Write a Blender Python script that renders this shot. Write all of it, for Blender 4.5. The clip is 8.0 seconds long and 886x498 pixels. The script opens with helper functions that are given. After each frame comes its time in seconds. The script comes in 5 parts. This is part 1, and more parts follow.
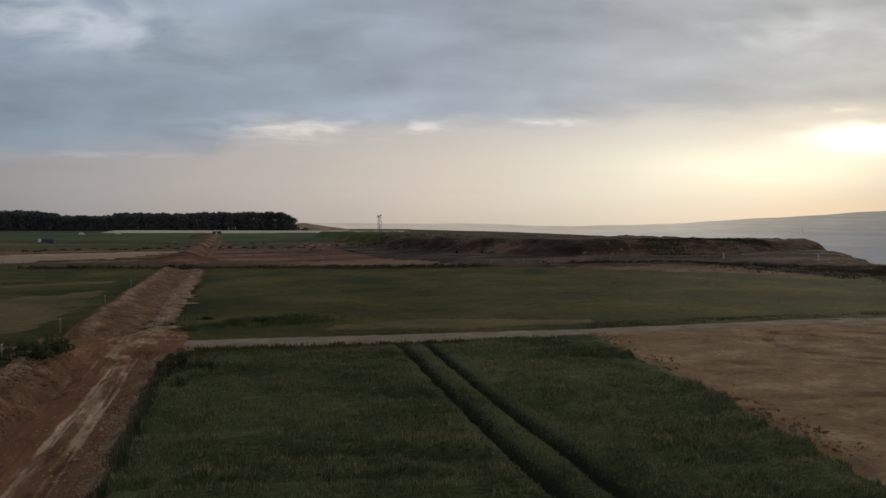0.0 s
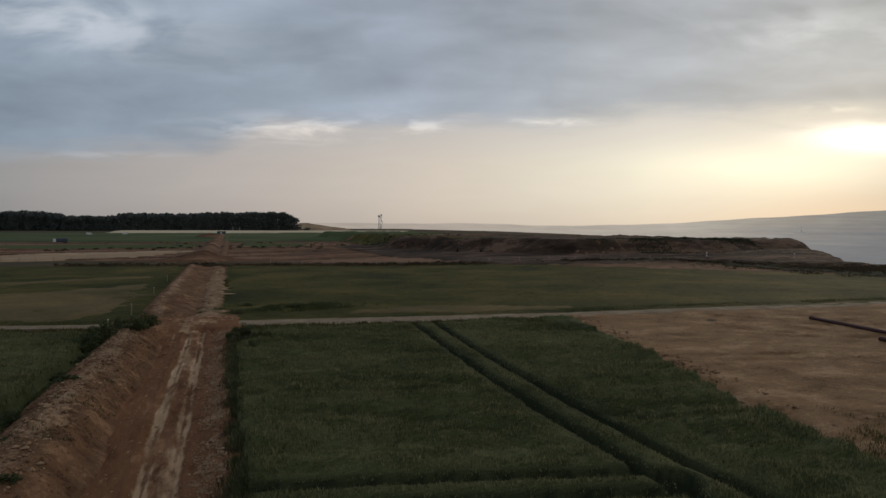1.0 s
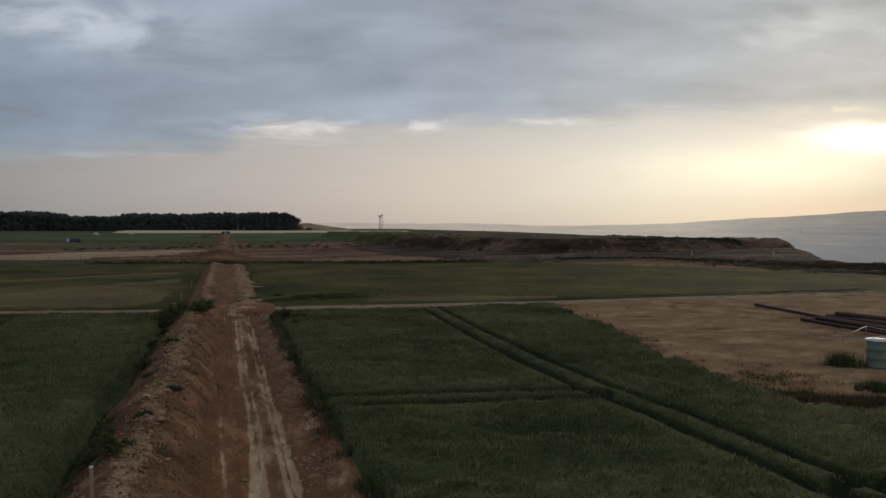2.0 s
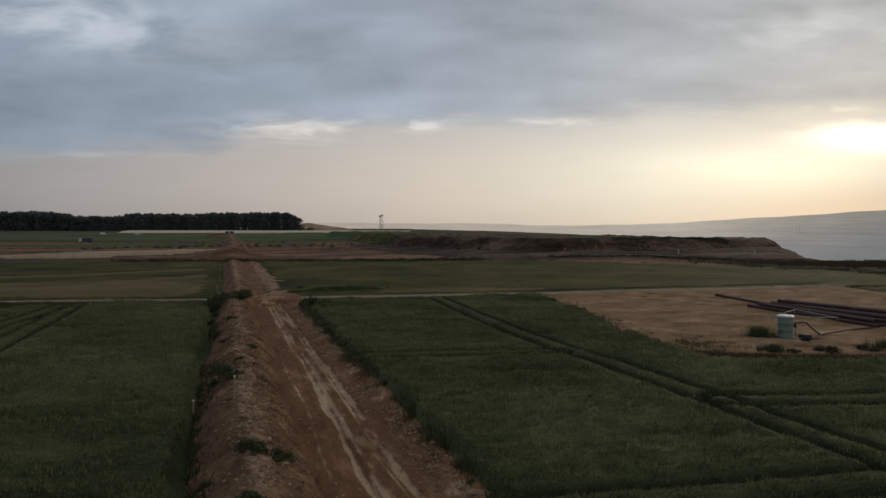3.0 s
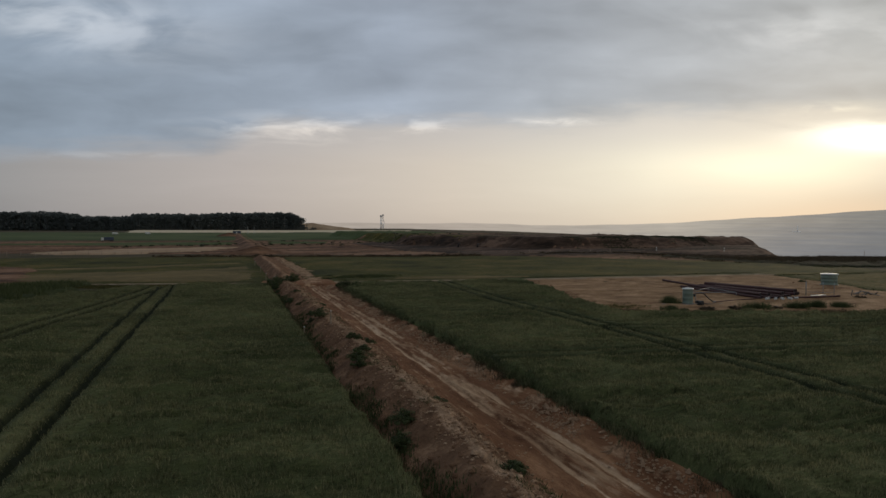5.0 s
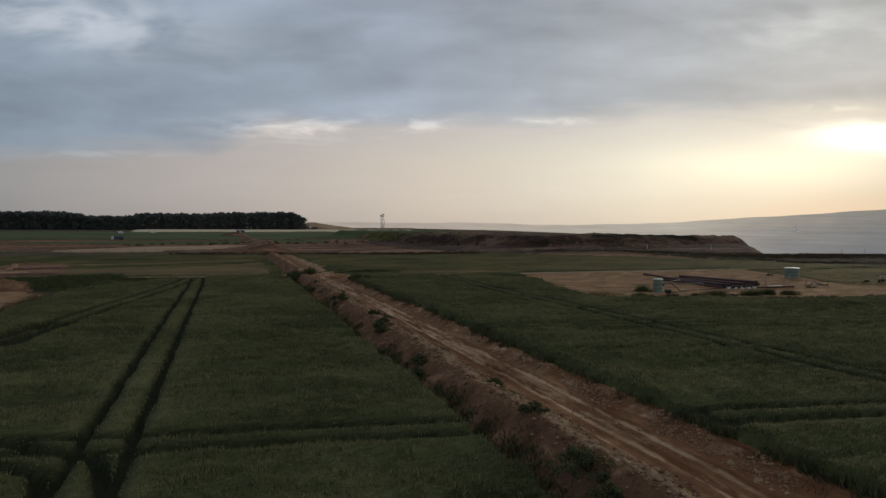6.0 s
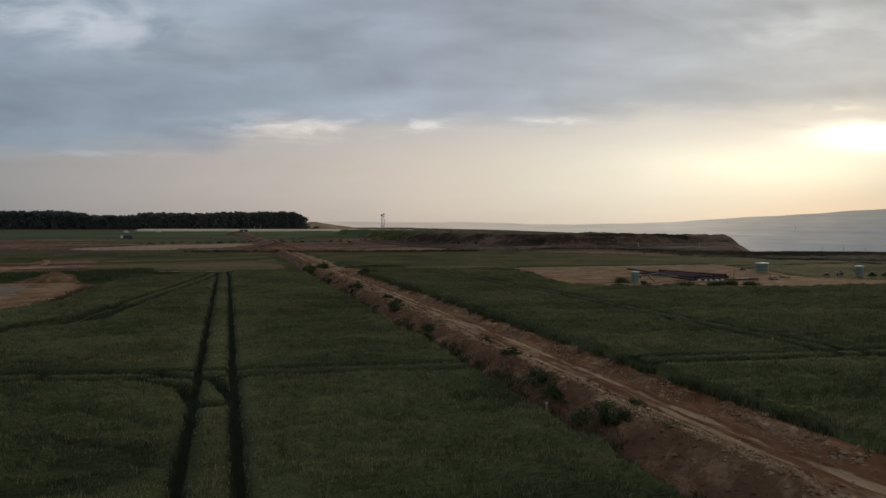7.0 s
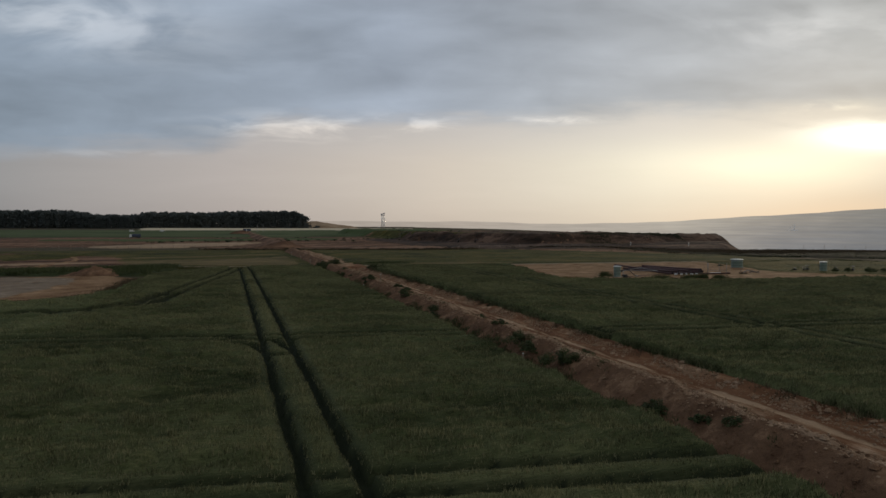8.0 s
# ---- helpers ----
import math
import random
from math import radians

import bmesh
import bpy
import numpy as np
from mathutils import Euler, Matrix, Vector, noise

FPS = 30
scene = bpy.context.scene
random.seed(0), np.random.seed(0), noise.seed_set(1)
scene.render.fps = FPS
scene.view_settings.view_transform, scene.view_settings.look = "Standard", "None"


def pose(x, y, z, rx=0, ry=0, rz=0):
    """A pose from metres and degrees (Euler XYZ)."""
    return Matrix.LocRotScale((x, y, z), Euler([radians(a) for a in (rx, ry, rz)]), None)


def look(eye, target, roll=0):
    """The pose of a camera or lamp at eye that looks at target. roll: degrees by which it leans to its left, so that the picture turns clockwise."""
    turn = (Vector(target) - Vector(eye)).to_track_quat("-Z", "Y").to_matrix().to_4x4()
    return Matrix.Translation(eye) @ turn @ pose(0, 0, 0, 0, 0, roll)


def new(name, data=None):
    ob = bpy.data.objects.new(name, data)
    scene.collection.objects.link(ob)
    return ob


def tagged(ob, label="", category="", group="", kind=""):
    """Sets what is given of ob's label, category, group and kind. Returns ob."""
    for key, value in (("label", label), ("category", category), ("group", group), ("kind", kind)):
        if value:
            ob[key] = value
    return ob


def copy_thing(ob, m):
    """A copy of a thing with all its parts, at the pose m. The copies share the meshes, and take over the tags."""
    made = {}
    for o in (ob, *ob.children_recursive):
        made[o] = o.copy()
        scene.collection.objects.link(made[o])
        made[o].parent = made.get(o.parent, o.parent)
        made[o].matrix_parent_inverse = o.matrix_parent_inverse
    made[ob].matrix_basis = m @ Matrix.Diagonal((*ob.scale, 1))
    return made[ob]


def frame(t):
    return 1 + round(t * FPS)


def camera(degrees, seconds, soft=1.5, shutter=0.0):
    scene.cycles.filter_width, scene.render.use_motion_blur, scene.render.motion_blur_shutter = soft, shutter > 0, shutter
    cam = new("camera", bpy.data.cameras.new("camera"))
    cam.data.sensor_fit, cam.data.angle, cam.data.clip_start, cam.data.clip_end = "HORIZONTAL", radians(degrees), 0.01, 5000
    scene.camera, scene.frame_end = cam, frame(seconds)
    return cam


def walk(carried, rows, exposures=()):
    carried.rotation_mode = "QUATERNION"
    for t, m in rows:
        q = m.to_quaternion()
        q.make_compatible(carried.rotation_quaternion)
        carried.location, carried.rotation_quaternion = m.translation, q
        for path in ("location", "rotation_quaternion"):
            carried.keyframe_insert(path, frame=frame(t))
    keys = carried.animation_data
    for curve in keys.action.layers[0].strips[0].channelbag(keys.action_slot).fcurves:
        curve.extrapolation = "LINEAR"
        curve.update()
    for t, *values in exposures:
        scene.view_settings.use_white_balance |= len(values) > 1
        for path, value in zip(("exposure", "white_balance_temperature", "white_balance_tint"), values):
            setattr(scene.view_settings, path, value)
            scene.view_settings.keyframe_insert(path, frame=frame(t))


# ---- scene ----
# ---- camera ----
EYE, TURN = 9.0, -18.3
cam = camera(68.0, 8.0)
PATH = [
    (0.0, 0.0, 0.0, 0.0, 0.0, -1.83, -0.1),
    (0.5, -0.17, -6.077, 0.076, 0.026, -1.863, -0.08),
    (1.0, -0.334, -12.221, 0.138, 0.033, -1.85, -0.07),
    (1.5, -0.485, -18.355, 0.195, 0.053, -1.843, -0.07),
    (3.0, -0.957, -36.596, 0.352, 0.059, -1.863, -0.05),
    (3.5, -1.095, -42.549, 0.346, 0.073, -1.857, -0.06),
    (4.0, -1.234, -48.493, 0.334, 0.073, -1.857, -0.08),
    (4.5, -1.353, -54.284, 0.296, 0.079, -1.863, -0.04),
    (6.0, -1.699, -71.925, 0.101, 0.093, -1.916, -0.06),
    (6.5, -1.813, -77.716, 0.0, 0.093, -1.929, -0.06),
    (7.0, -1.932, -83.517, -0.057, 0.099, -1.956, -0.06),
    (7.5, -2.077, -89.346, -0.076, 0.093, -1.989, -0.06),
    (8.0, -2.241, -95.185, -0.088, 0.093, -2.015, -0.08),
]
walk(cam, [(t, pose(0, 0, EYE, 0, 0, TURN) @ pose(x, y, z, 90 + pitch, roll, yaw)) for t, x, y, z, yaw, pitch, roll in PATH])

# ---- node helpers ----
def node(tree, kind, ins=None, **attrs):
    n = tree.nodes.new(kind)
    for k, v in attrs.items():
        setattr(n, k, v)
    for k, v in (ins or {}).items():
        s = n.inputs[k]
        if isinstance(v, bpy.types.NodeSocket):
            tree.links.new(v, s)
        else:
            s.default_value = v
    return n


def calc(tree, op, a, b=0.0, c=0.0, clamp=False):
    n = node(tree, "ShaderNodeMath", {0: a, 1: b, 2: c}, operation=op)
    n.use_clamp = clamp
    return n.outputs[0]


def ramp(tree, fac, stops, mode="EASE"):
    n = node(tree, "ShaderNodeValToRGB", {"Fac": fac})
    n.color_ramp.interpolation = mode
    el = n.color_ramp.elements
    while len(el) < len(stops):
        el.new(0.5)
    for e, (p, c) in zip(el, stops):
        e.position = p
        e.color = (*c, 1) if len(c) == 3 else c
    return n.outputs["Color"]


def mixed(tree, fac, a, b, mode="MIX"):
    n = node(tree, "ShaderNodeMix", data_type="RGBA", blend_type=mode)
    for k, v in ((0, fac), (6, a), (7, b)):
        if isinstance(v, bpy.types.NodeSocket):
            tree.links.new(v, n.inputs[k])
        else:
            n.inputs[k].default_value = v if k == 0 else (*v, 1)
    return n.outputs[2]


def noise_of(tree, vec, scale, detail=4.0, rough=0.55, distort=0.0):
    return node(tree, "ShaderNodeTexNoise", {"Vector": vec, "Scale": scale, "Detail": detail, "Roughness": rough, "Distortion": distort}).outputs["Fac"]


# ---- sky and sun ----
HEADING = 18.3            # the view's heading, clockwise from +Y
SUN_AZ, SUN_EL = HEADING + 32.0, 8.0
world = bpy.data.worlds.new("overcast_evening")
scene.world = world
world.use_nodes = True
W = world.node_tree
W.nodes.clear()
coord = node(W, "ShaderNodeTexCoord").outputs["Generated"]
turned = node(W, "ShaderNodeVectorRotate", {"Vector": coord, "Axis": (0, 0, 1), "Angle": radians(HEADING)}, rotation_type="AXIS_ANGLE").outputs[0]
xyz = node(W, "ShaderNodeSeparateXYZ", {0: turned})
sx, sy, sz = xyz.outputs[0], xyz.outputs[1], xyz.outputs[2]
# directions as tangents: u to the right of the view, w upwards
flatlen = calc(W, "SQRT", calc(W, "ADD", calc(W, "MULTIPLY", sx, sx), calc(W, "MULTIPLY", sy, sy)))
depth = calc(W, "MAXIMUM", sy, calc(W, "MULTIPLY", calc(W, "MAXIMUM", flatlen, 0.001), 0.55))
u = calc(W, "DIVIDE", sx, depth)
w = calc(W, "MINIMUM", calc(W, "DIVIDE", sz, depth), 3.0)
across = calc(W, "DIVIDE", calc(W, "ADD", u, 0.7), 1.4, clamp=True)


def bell(u0, w0, wu, ww, tilt=0.0):
    """1 at (u0, w0), falling off over wu, ww."""
    du = calc(W, "SUBTRACT", u, u0)
    dw = calc(W, "SUBTRACT", calc(W, "SUBTRACT", w, w0), calc(W, "MULTIPLY", du, tilt))
    p = calc(W, "POWER", calc(W, "ABSOLUTE", calc(W, "DIVIDE", du, wu)), 2.0)
    q = calc(W, "POWER", calc(W, "ABSOLUTE", calc(W, "DIVIDE", dw, ww)), 2.0)
    return calc(W, "EXPONENT", calc(W, "MULTIPLY", calc(W, "ADD", p, q), -1.0))


def scaled(col, fac):
    return node(W, "ShaderNodeVectorMath", {0: col, "Scale": fac}, operation="SCALE").outputs[0]


def added(a, b):
    return node(W, "ShaderNodeVectorMath", {0: a, 1: b}, operation="ADD").outputs[0]


def spread(v, a, b, c=0.0, d=1.0, soft=True):
    return node(W, "ShaderNodeMapRange", {"Value": v, 1: a, 2: b, 3: c, 4: d}, interpolation_type="SMOOTHSTEP" if soft else "LINEAR").outputs[0]


def wisps(su, sw, seed, detail=6.0, rough=0.55, distort=0.4):
    return noise_of(W, node(W, "ShaderNodeCombineXYZ", {0: calc(W, "MULTIPLY", u, su), 1: calc(W, "MULTIPLY", w, sw), 2: seed}).outputs[0], 1.0, detail, rough, distort)


nishita = node(W, "ShaderNodeTexSky", sky_type="NISHITA", sun_disc=False, sun_elevation=radians(SUN_EL), sun_rotation=radians(SUN_AZ))
clear = scaled(nishita.outputs[0], 0.10)
streak = wisps(5.0, 30.0, 7.7)
shred = wisps(11.0, 48.0, 2.2, 6.0, 0.55, 0.35)
lump = wisps(2.8, 13.0, 12.6, 5.0, 0.45, 0.15)
puff = wisps(8.0, 20.0, 4.9, 6.0, 0.5, 0.5)
# low sky under the cloud deck
low = ramp(W, across, [(0.0, (0.300, 0.296, 0.303)), (0.27, (0.468, 0.422, 0.402)), (0.5, (0.635, 0.562, 0.490)), (0.73, (0.690, 0.655, 0.570)), (1.0, (0.52, 0.52, 0.49))], "LINEAR")
low = scaled(low, calc(W, "MULTIPLY", spread(w, -0.02, 0.07, 0.84, 1.0), spread(w, 0.10, 0.17, 1.0, 0.90)))
low = scaled(low, calc(W, "ADD", 0.94, calc(W, "MULTIPLY", streak, 0.12)))
pale = ramp(W, across, [(0.0, (0.345, 0.345, 0.365)), (0.5, (0.54, 0.515, 0.505)), (0.75, (0.66, 0.625, 0.59)), (1.0, (0.66, 0.63, 0.56))], "LINEAR")
low = mixed(W, calc(W, "MULTIPLY", spread(w, 0.085, 0.155), 0.75), low, pale)
# grey deck
deck = ramp(W, across, [(0.0, (0.292, 0.357, 0.440)), (0.45, (0.338, 0.385, 0.460)), (0.7, (0.402, 0.430, 0.466)), (1.0, (0.428, 0.452, 0.462))], "LINEAR")
tone = calc(W, "ADD", calc(W, "MULTIPLY", calc(W, "SUBTRACT", lump, 0.5), 0.85), calc(W, "MULTIPLY", calc(W, "SUBTRACT", puff, 0.5), 0.36))
tone = calc(W, "ADD", tone, calc(W, "MULTIPLY", bell(-0.50, 0.215, 0.42, 0.045), -0.20))
tone = calc(W, "ADD", tone, calc(W, "MULTIPLY", bell(0.13, 0.31, 0.16, 0.05), -0.12))
deck = scaled(deck, calc(W, "MAXIMUM", calc(W, "ADD", 1.0, tone), 0.45))
bright = calc(W, "ADD", calc(W, "MULTIPLY", bell(-0.57, 0.310, 0.19, 0.042, -0.10), 0.30), calc(W, "MULTIPLY", bell(0.57, 0.295, 0.15, 0.032), 0.19))
deck = added(deck, scaled((0.78, 0.74, 0.69), calc(W, "MULTIPLY", bright, spread(calc(W, "ADD", puff, calc(W, "MULTIPLY", calc(W, "SUBTRACT", shred, 0.5), 0.35)), 0.34, 0.66))))
edge = ramp(W, across, [(0.0, (0.118,) * 3), (0.25, (0.125,) * 3), (0.31, (0.163,) * 3), (0.62, (0.164,) * 3), (0.72, (0.176,) * 3), (1.0, (0.182,) * 3)], "LINEAR")
edge = node(W, "ShaderNodeSeparateColor", {0: edge}).outputs[0]
over = calc(W, "ADD", calc(W, "SUBTRACT", w, edge), calc(W, "ADD", calc(W, "MULTIPLY", calc(W, "SUBTRACT", streak, 0.5), 0.05), calc(W, "MULTIPLY", calc(W, "SUBTRACT", shred, 0.5), 0.03)))
cover = spread(over, -0.028, 0.020)
sky = mixed(W, cover, low, deck)
# thin breaks under the deck's edge, lit from behind
torn = spread(shred, 0.40, 0.68)
rim = calc(W, "MULTIPLY", torn, calc(W, "ADD", calc(W, "MULTIPLY", bell(-0.23, 0.150, 0.11, 0.019), 0.33), calc(W, "ADD", calc(W, "MULTIPLY", bell(-0.02, 0.155, 0.10, 0.013), 0.30), calc(W, "MULTIPLY", bell(0.17, 0.160, 0.06, 0.006), 0.5))))
rim = calc(W, "ADD", rim, calc(W, "MULTIPLY", calc(W, "MULTIPLY", bell(-0.50, 0.110, 0.13, 0.006), torn), 0.11))
sky = added(sky, scaled((0.95, 0.84, 0.70), rim))
# the veiled sun and its glow
ragged = calc(W, "ADD", 0.55, calc(W, "MULTIPLY", streak, 0.9))
halo = calc(W, "ADD", calc(W, "MULTIPLY", bell(0.52, 0.095, 0.19, 0.034), 0.30), calc(W, "MULTIPLY", bell(0.36, 0.085, 0.30, 0.07), 0.10))
sky = added(sky, scaled((1.0, 0.93, 0.60), halo))
core = calc(W, "MULTIPLY", calc(W, "MULTIPLY", bell(0.68, 0.138, 0.105, 0.020), spread(over, -0.012, -0.034)), 1.3)
slit = calc(W, "MULTIPLY", calc(W, "MULTIPLY", bell(0.575, 0.180, 0.065, 0.0095, 0.05), spread(shred, 0.30, 0.70)), 0.60)
sky = added(added(sky, scaled((1.0, 0.97, 0.80), core)), scaled((0.80, 0.70, 0.45), slit))
veil = calc(W, "MULTIPLY", bell(0.74, 0.034, 0.25, 0.046, 0.16), 0.85)
sky = mixed(W, veil, sky, (0.42, 0.412, 0.385))
sky = mixed(W, 0.95, clear, sky)
node(W, "ShaderNodeOutputWorld", {"Surface": node(W, "ShaderNodeBackground", {"Color": sky, "Strength": 1.0}).outputs[0]})

sun = new("sun", bpy.data.lights.new("sun", "SUN"))
sun.data.energy, sun.data.angle, sun.data.color = 0.7, radians(14), (1.0, 0.82, 0.6)
away = Vector((math.sin(radians(SUN_AZ)), math.cos(radians(SUN_AZ)), math.tan(radians(SUN_EL))))
sun.matrix_world = look(away * 100, (0, 0, 0))

# ---- materials ----
def material(name, rough=0.95, gloss=0.06):
    m = bpy.data.materials.new(name)
    m.use_nodes = True
    t = m.node_tree
    b = t.nodes["Principled BSDF"]
    b.inputs["Roughness"].default_value = rough
    b.inputs["Specular IOR Level"].default_value = gloss
    return m, t, b


def bumped(t, b, height, strength, distance):
    t.links.new(node(t, "ShaderNodeBump", {"Height": height, "Strength": strength, "Distance": distance}).outputs[0], b.inputs["Normal"])


def earth(name, dark, mid, pale, coarse=0.35, fine=4.0, bump=0.6, stretch=(1, 1, 1), crust=None, tight=0.14):
    """Bare soil: patches of damp and dry, clods and grit."""
    m, t, b = material(name)
    pos = node(t, "ShaderNodeMapping", {"Vector": node(t, "ShaderNodeTexCoord").outputs["Object"], "Scale": stretch}).outputs[0]
    patches = noise_of(t, pos, coarse, 5.0, 0.6, 0.4)
    clods = noise_of(t, pos, fine, 6.0, 0.65)
    grit = noise_of(t, pos, fine * 7, 3.0, 0.6)
    mix = calc(t, "ADD", calc(t, "MULTIPLY", patches, 0.6), calc(t, "ADD", calc(t, "MULTIPLY", clods, 0.3), calc(t, "MULTIPLY", grit, 0.1)))
    col = ramp(t, mix, [(0.5 - tight, dark), (0.5, mid), (0.5 + tight, pale)])
    if crust:
        dried = node(t, "ShaderNodeAttribute", attribute_name="crust").outputs["Fac"]
        f = node(t, "ShaderNodeMapRange", {"Value": calc(t, "ADD", dried, calc(t, "MULTIPLY", calc(t, "SUBTRACT", clods, 0.5), 0.9)), 1: 0.25, 2: 0.75}).outputs[0]
        col = mixed(t, f, col, ramp(t, mix, [(0.36, crust[0]), (0.5, crust[1]), (0.64, crust[2])]))
    t.links.new(col, b.inputs["Base Color"])
    bumped(t, b, calc(t, "ADD", clods, calc(t, "MULTIPLY", grit, 0.4)), bump, 0.12)
    return m


def foliage(name, dark, mid, pale, patch=0.12, rough=0.75, through_light=0.25, rows=(1, 1, 1)):
    """Leaves: each blade or leaf has its own tone, in drifts across the field."""
    m, t, b = material(name, rough, 0.2)
    pos = node(t, "ShaderNodeTexCoord").outputs["Object"]
    own = node(t, "ShaderNodeNewGeometry").outputs["Random Per Island"]
    drift = noise_of(t, pos, patch, 5.0, 0.6, 0.3)
    tuft = noise_of(t, node(t, "ShaderNodeMapping", {"Vector": pos, "Rotation": (0, 0, radians(9.6)), "Scale": rows}).outputs[0], 1.6, 4.0, 0.6)
    mix = calc(t, "ADD", calc(t, "MULTIPLY", own, 0.28), calc(t, "ADD", calc(t, "MULTIPLY", drift, 0.37), calc(t, "MULTIPLY", tuft, 0.35)))
    col = ramp(t, mix, [(0.37, dark), (0.5, mid), (0.63, pale)])
    t.links.new(col, b.inputs["Base Color"])
    if through_light:
        thin = node(t, "ShaderNodeBsdfTranslucent", {"Color": col})
        both = node(t, "ShaderNodeMixShader", {0: through_light, 1: b.outputs[0], 2: thin.outputs[0]})
        t.links.new(both.outputs[0], t.nodes["Material Output"].inputs["Surface"])
    return m


def sward(name, dark, mid, pale, patch=0.08, bump=0.8, rows=None, worn=None):
    """A closed canopy of crop or grass between the single blades."""
    m, t, b = material(name, 0.9)
    pos = node(t, "ShaderNodeTexCoord").outputs["Object"]
    drift = noise_of(t, pos, patch, 5.0, 0.6, 0.4)
    tuft = noise_of(t, node(t, "ShaderNodeMapping", {"Vector": pos, "Scale": rows or (1, 1, 1)}).outputs[0], 5.0, 5.0, 0.65)
    mix = calc(t, "ADD", calc(t, "MULTIPLY", drift, 0.55), calc(t, "MULTIPLY", tuft, 0.45))
    col = ramp(t, mix, [(0.38, dark), (0.5, mid), (0.62, pale)])
    # wheel-gap soil colour; it also puts in the shade of gaps, lips and creases
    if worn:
        col = mixed(t, node(t, "ShaderNodeAttribute", attribute_name="wear_shade").outputs["Fac"], col, worn)
    t.links.new(col, b.inputs["Base Color"])
    bumped(t, b, tuft, bump, 0.15)
    return m


def plain(name, col, rough=0.6, metal=0.0, wear=0.25, scale=6.0, dirt=(0.10, 0.075, 0.05)):
    m, t, b = material(name, rough, 0.4)
    b.inputs["Metallic"].default_value = metal
    pos = node(t, "ShaderNodeTexCoord").outputs["Object"]
    spots = noise_of(t, pos, scale, 6.0, 0.65)
    fac = calc(t, "MULTIPLY", node(t, "ShaderNodeMapRange", {"Value": spots, 1: 0.45, 2: 0.75, 3: 0.0, 4: 1.0}).outputs[0], wear)
    t.links.new(mixed(t, fac, col, dirt), b.inputs["Base Color"])
    bumped(t, b, spots, 0.15, 0.02)
    return m


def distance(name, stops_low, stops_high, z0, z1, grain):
    """Far country, the haze of miles of lit air put into glowing colour: paler and warmer towards the sun's side."""
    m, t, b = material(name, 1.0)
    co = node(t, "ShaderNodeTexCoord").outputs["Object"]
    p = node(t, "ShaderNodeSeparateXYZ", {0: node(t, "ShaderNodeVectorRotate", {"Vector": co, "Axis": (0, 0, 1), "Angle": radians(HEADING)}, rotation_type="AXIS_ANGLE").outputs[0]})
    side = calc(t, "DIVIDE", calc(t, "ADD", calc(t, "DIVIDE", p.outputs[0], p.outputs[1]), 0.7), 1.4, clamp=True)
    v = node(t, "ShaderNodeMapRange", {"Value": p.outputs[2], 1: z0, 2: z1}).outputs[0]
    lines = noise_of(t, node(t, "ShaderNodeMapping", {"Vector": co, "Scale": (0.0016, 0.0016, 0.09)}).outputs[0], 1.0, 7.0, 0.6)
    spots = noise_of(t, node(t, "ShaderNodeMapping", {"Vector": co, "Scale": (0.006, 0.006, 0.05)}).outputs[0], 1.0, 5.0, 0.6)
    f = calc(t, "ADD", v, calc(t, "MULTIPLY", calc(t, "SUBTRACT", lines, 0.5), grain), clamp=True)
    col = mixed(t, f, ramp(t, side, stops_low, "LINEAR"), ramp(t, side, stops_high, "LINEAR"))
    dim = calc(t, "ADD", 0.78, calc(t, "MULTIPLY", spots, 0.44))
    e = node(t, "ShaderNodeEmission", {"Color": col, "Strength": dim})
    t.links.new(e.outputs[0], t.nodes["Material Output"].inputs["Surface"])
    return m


M_GROUND = earth("rough_land", (0.030, 0.028, 0.014), (0.055, 0.042, 0.022), (0.10, 0.07, 0.04), 0.06, 1.5)
M_TRACK = earth("track_earth", (0.086, 0.037, 0.018), (0.155, 0.072, 0.036), (0.27, 0.142, 0.075), 0.6, 3.0, 1.0, (1, 0.3, 1), ((0.24, 0.140, 0.080), (0.38, 0.245, 0.146), (0.54, 0.385, 0.255)))
M_BANK = earth("bank_soil", (0.076, 0.039, 0.022), (0.132, 0.072, 0.041), (0.24, 0.138, 0.080), 0.6, 3.5, 1.0, (1, 1, 1), ((0.17, 0.104, 0.063), (0.27, 0.175, 0.112), (0.41, 0.28, 0.19)))
M_RUBBLE = earth("dry_clod", (0.17, 0.103, 0.06), (0.26, 0.165, 0.101), (0.38, 0.26, 0.17), 0.8, 5.0, 0.8)
M_PAD = earth("sandy_gravel", (0.110, 0.058, 0.028), (0.205, 0.118, 0.061), (0.32, 0.200, 0.114), 0.3, 3.4, 1.0, (0.75, 1.1, 1), None, 0.12)
M_ROAD = earth("gravel_road", (0.13, 0.094, 0.064), (0.20, 0.150, 0.102), (0.28, 0.215, 0.155), 0.4, 4.0, 0.4)
M_FARSOIL = earth("stripped_soil", (0.044, 0.023, 0.013), (0.108, 0.057, 0.033), (0.205, 0.115, 0.070), 0.05, 0.5, 1.0, (0.22, 1, 1), None, 0.085)
M_RIPE = earth("ripe_crop", (0.36, 0.285, 0.19), (0.45, 0.365, 0.25), (0.55, 0.455, 0.325), 0.02, 0.8, 0.2)
M_GREY = earth("grey_gravel", (0.10, 0.072, 0.049), (0.17, 0.124, 0.086), (0.245, 0.186, 0.134), 0.25, 2.5, 0.6)
M_SPOIL = earth("spoil_soil", (0.020, 0.014, 0.010), (0.052, 0.032, 0.022), (0.130, 0.080, 0.055), 0.08, 0.6, 1.0, (0.35, 1, 2.5), None, 0.09)
M_PALE = earth("pale_strip", (0.19, 0.124, 0.074), (0.28, 0.190, 0.118), (0.38, 0.270, 0.174), 0.05, 0.8, 0.4)
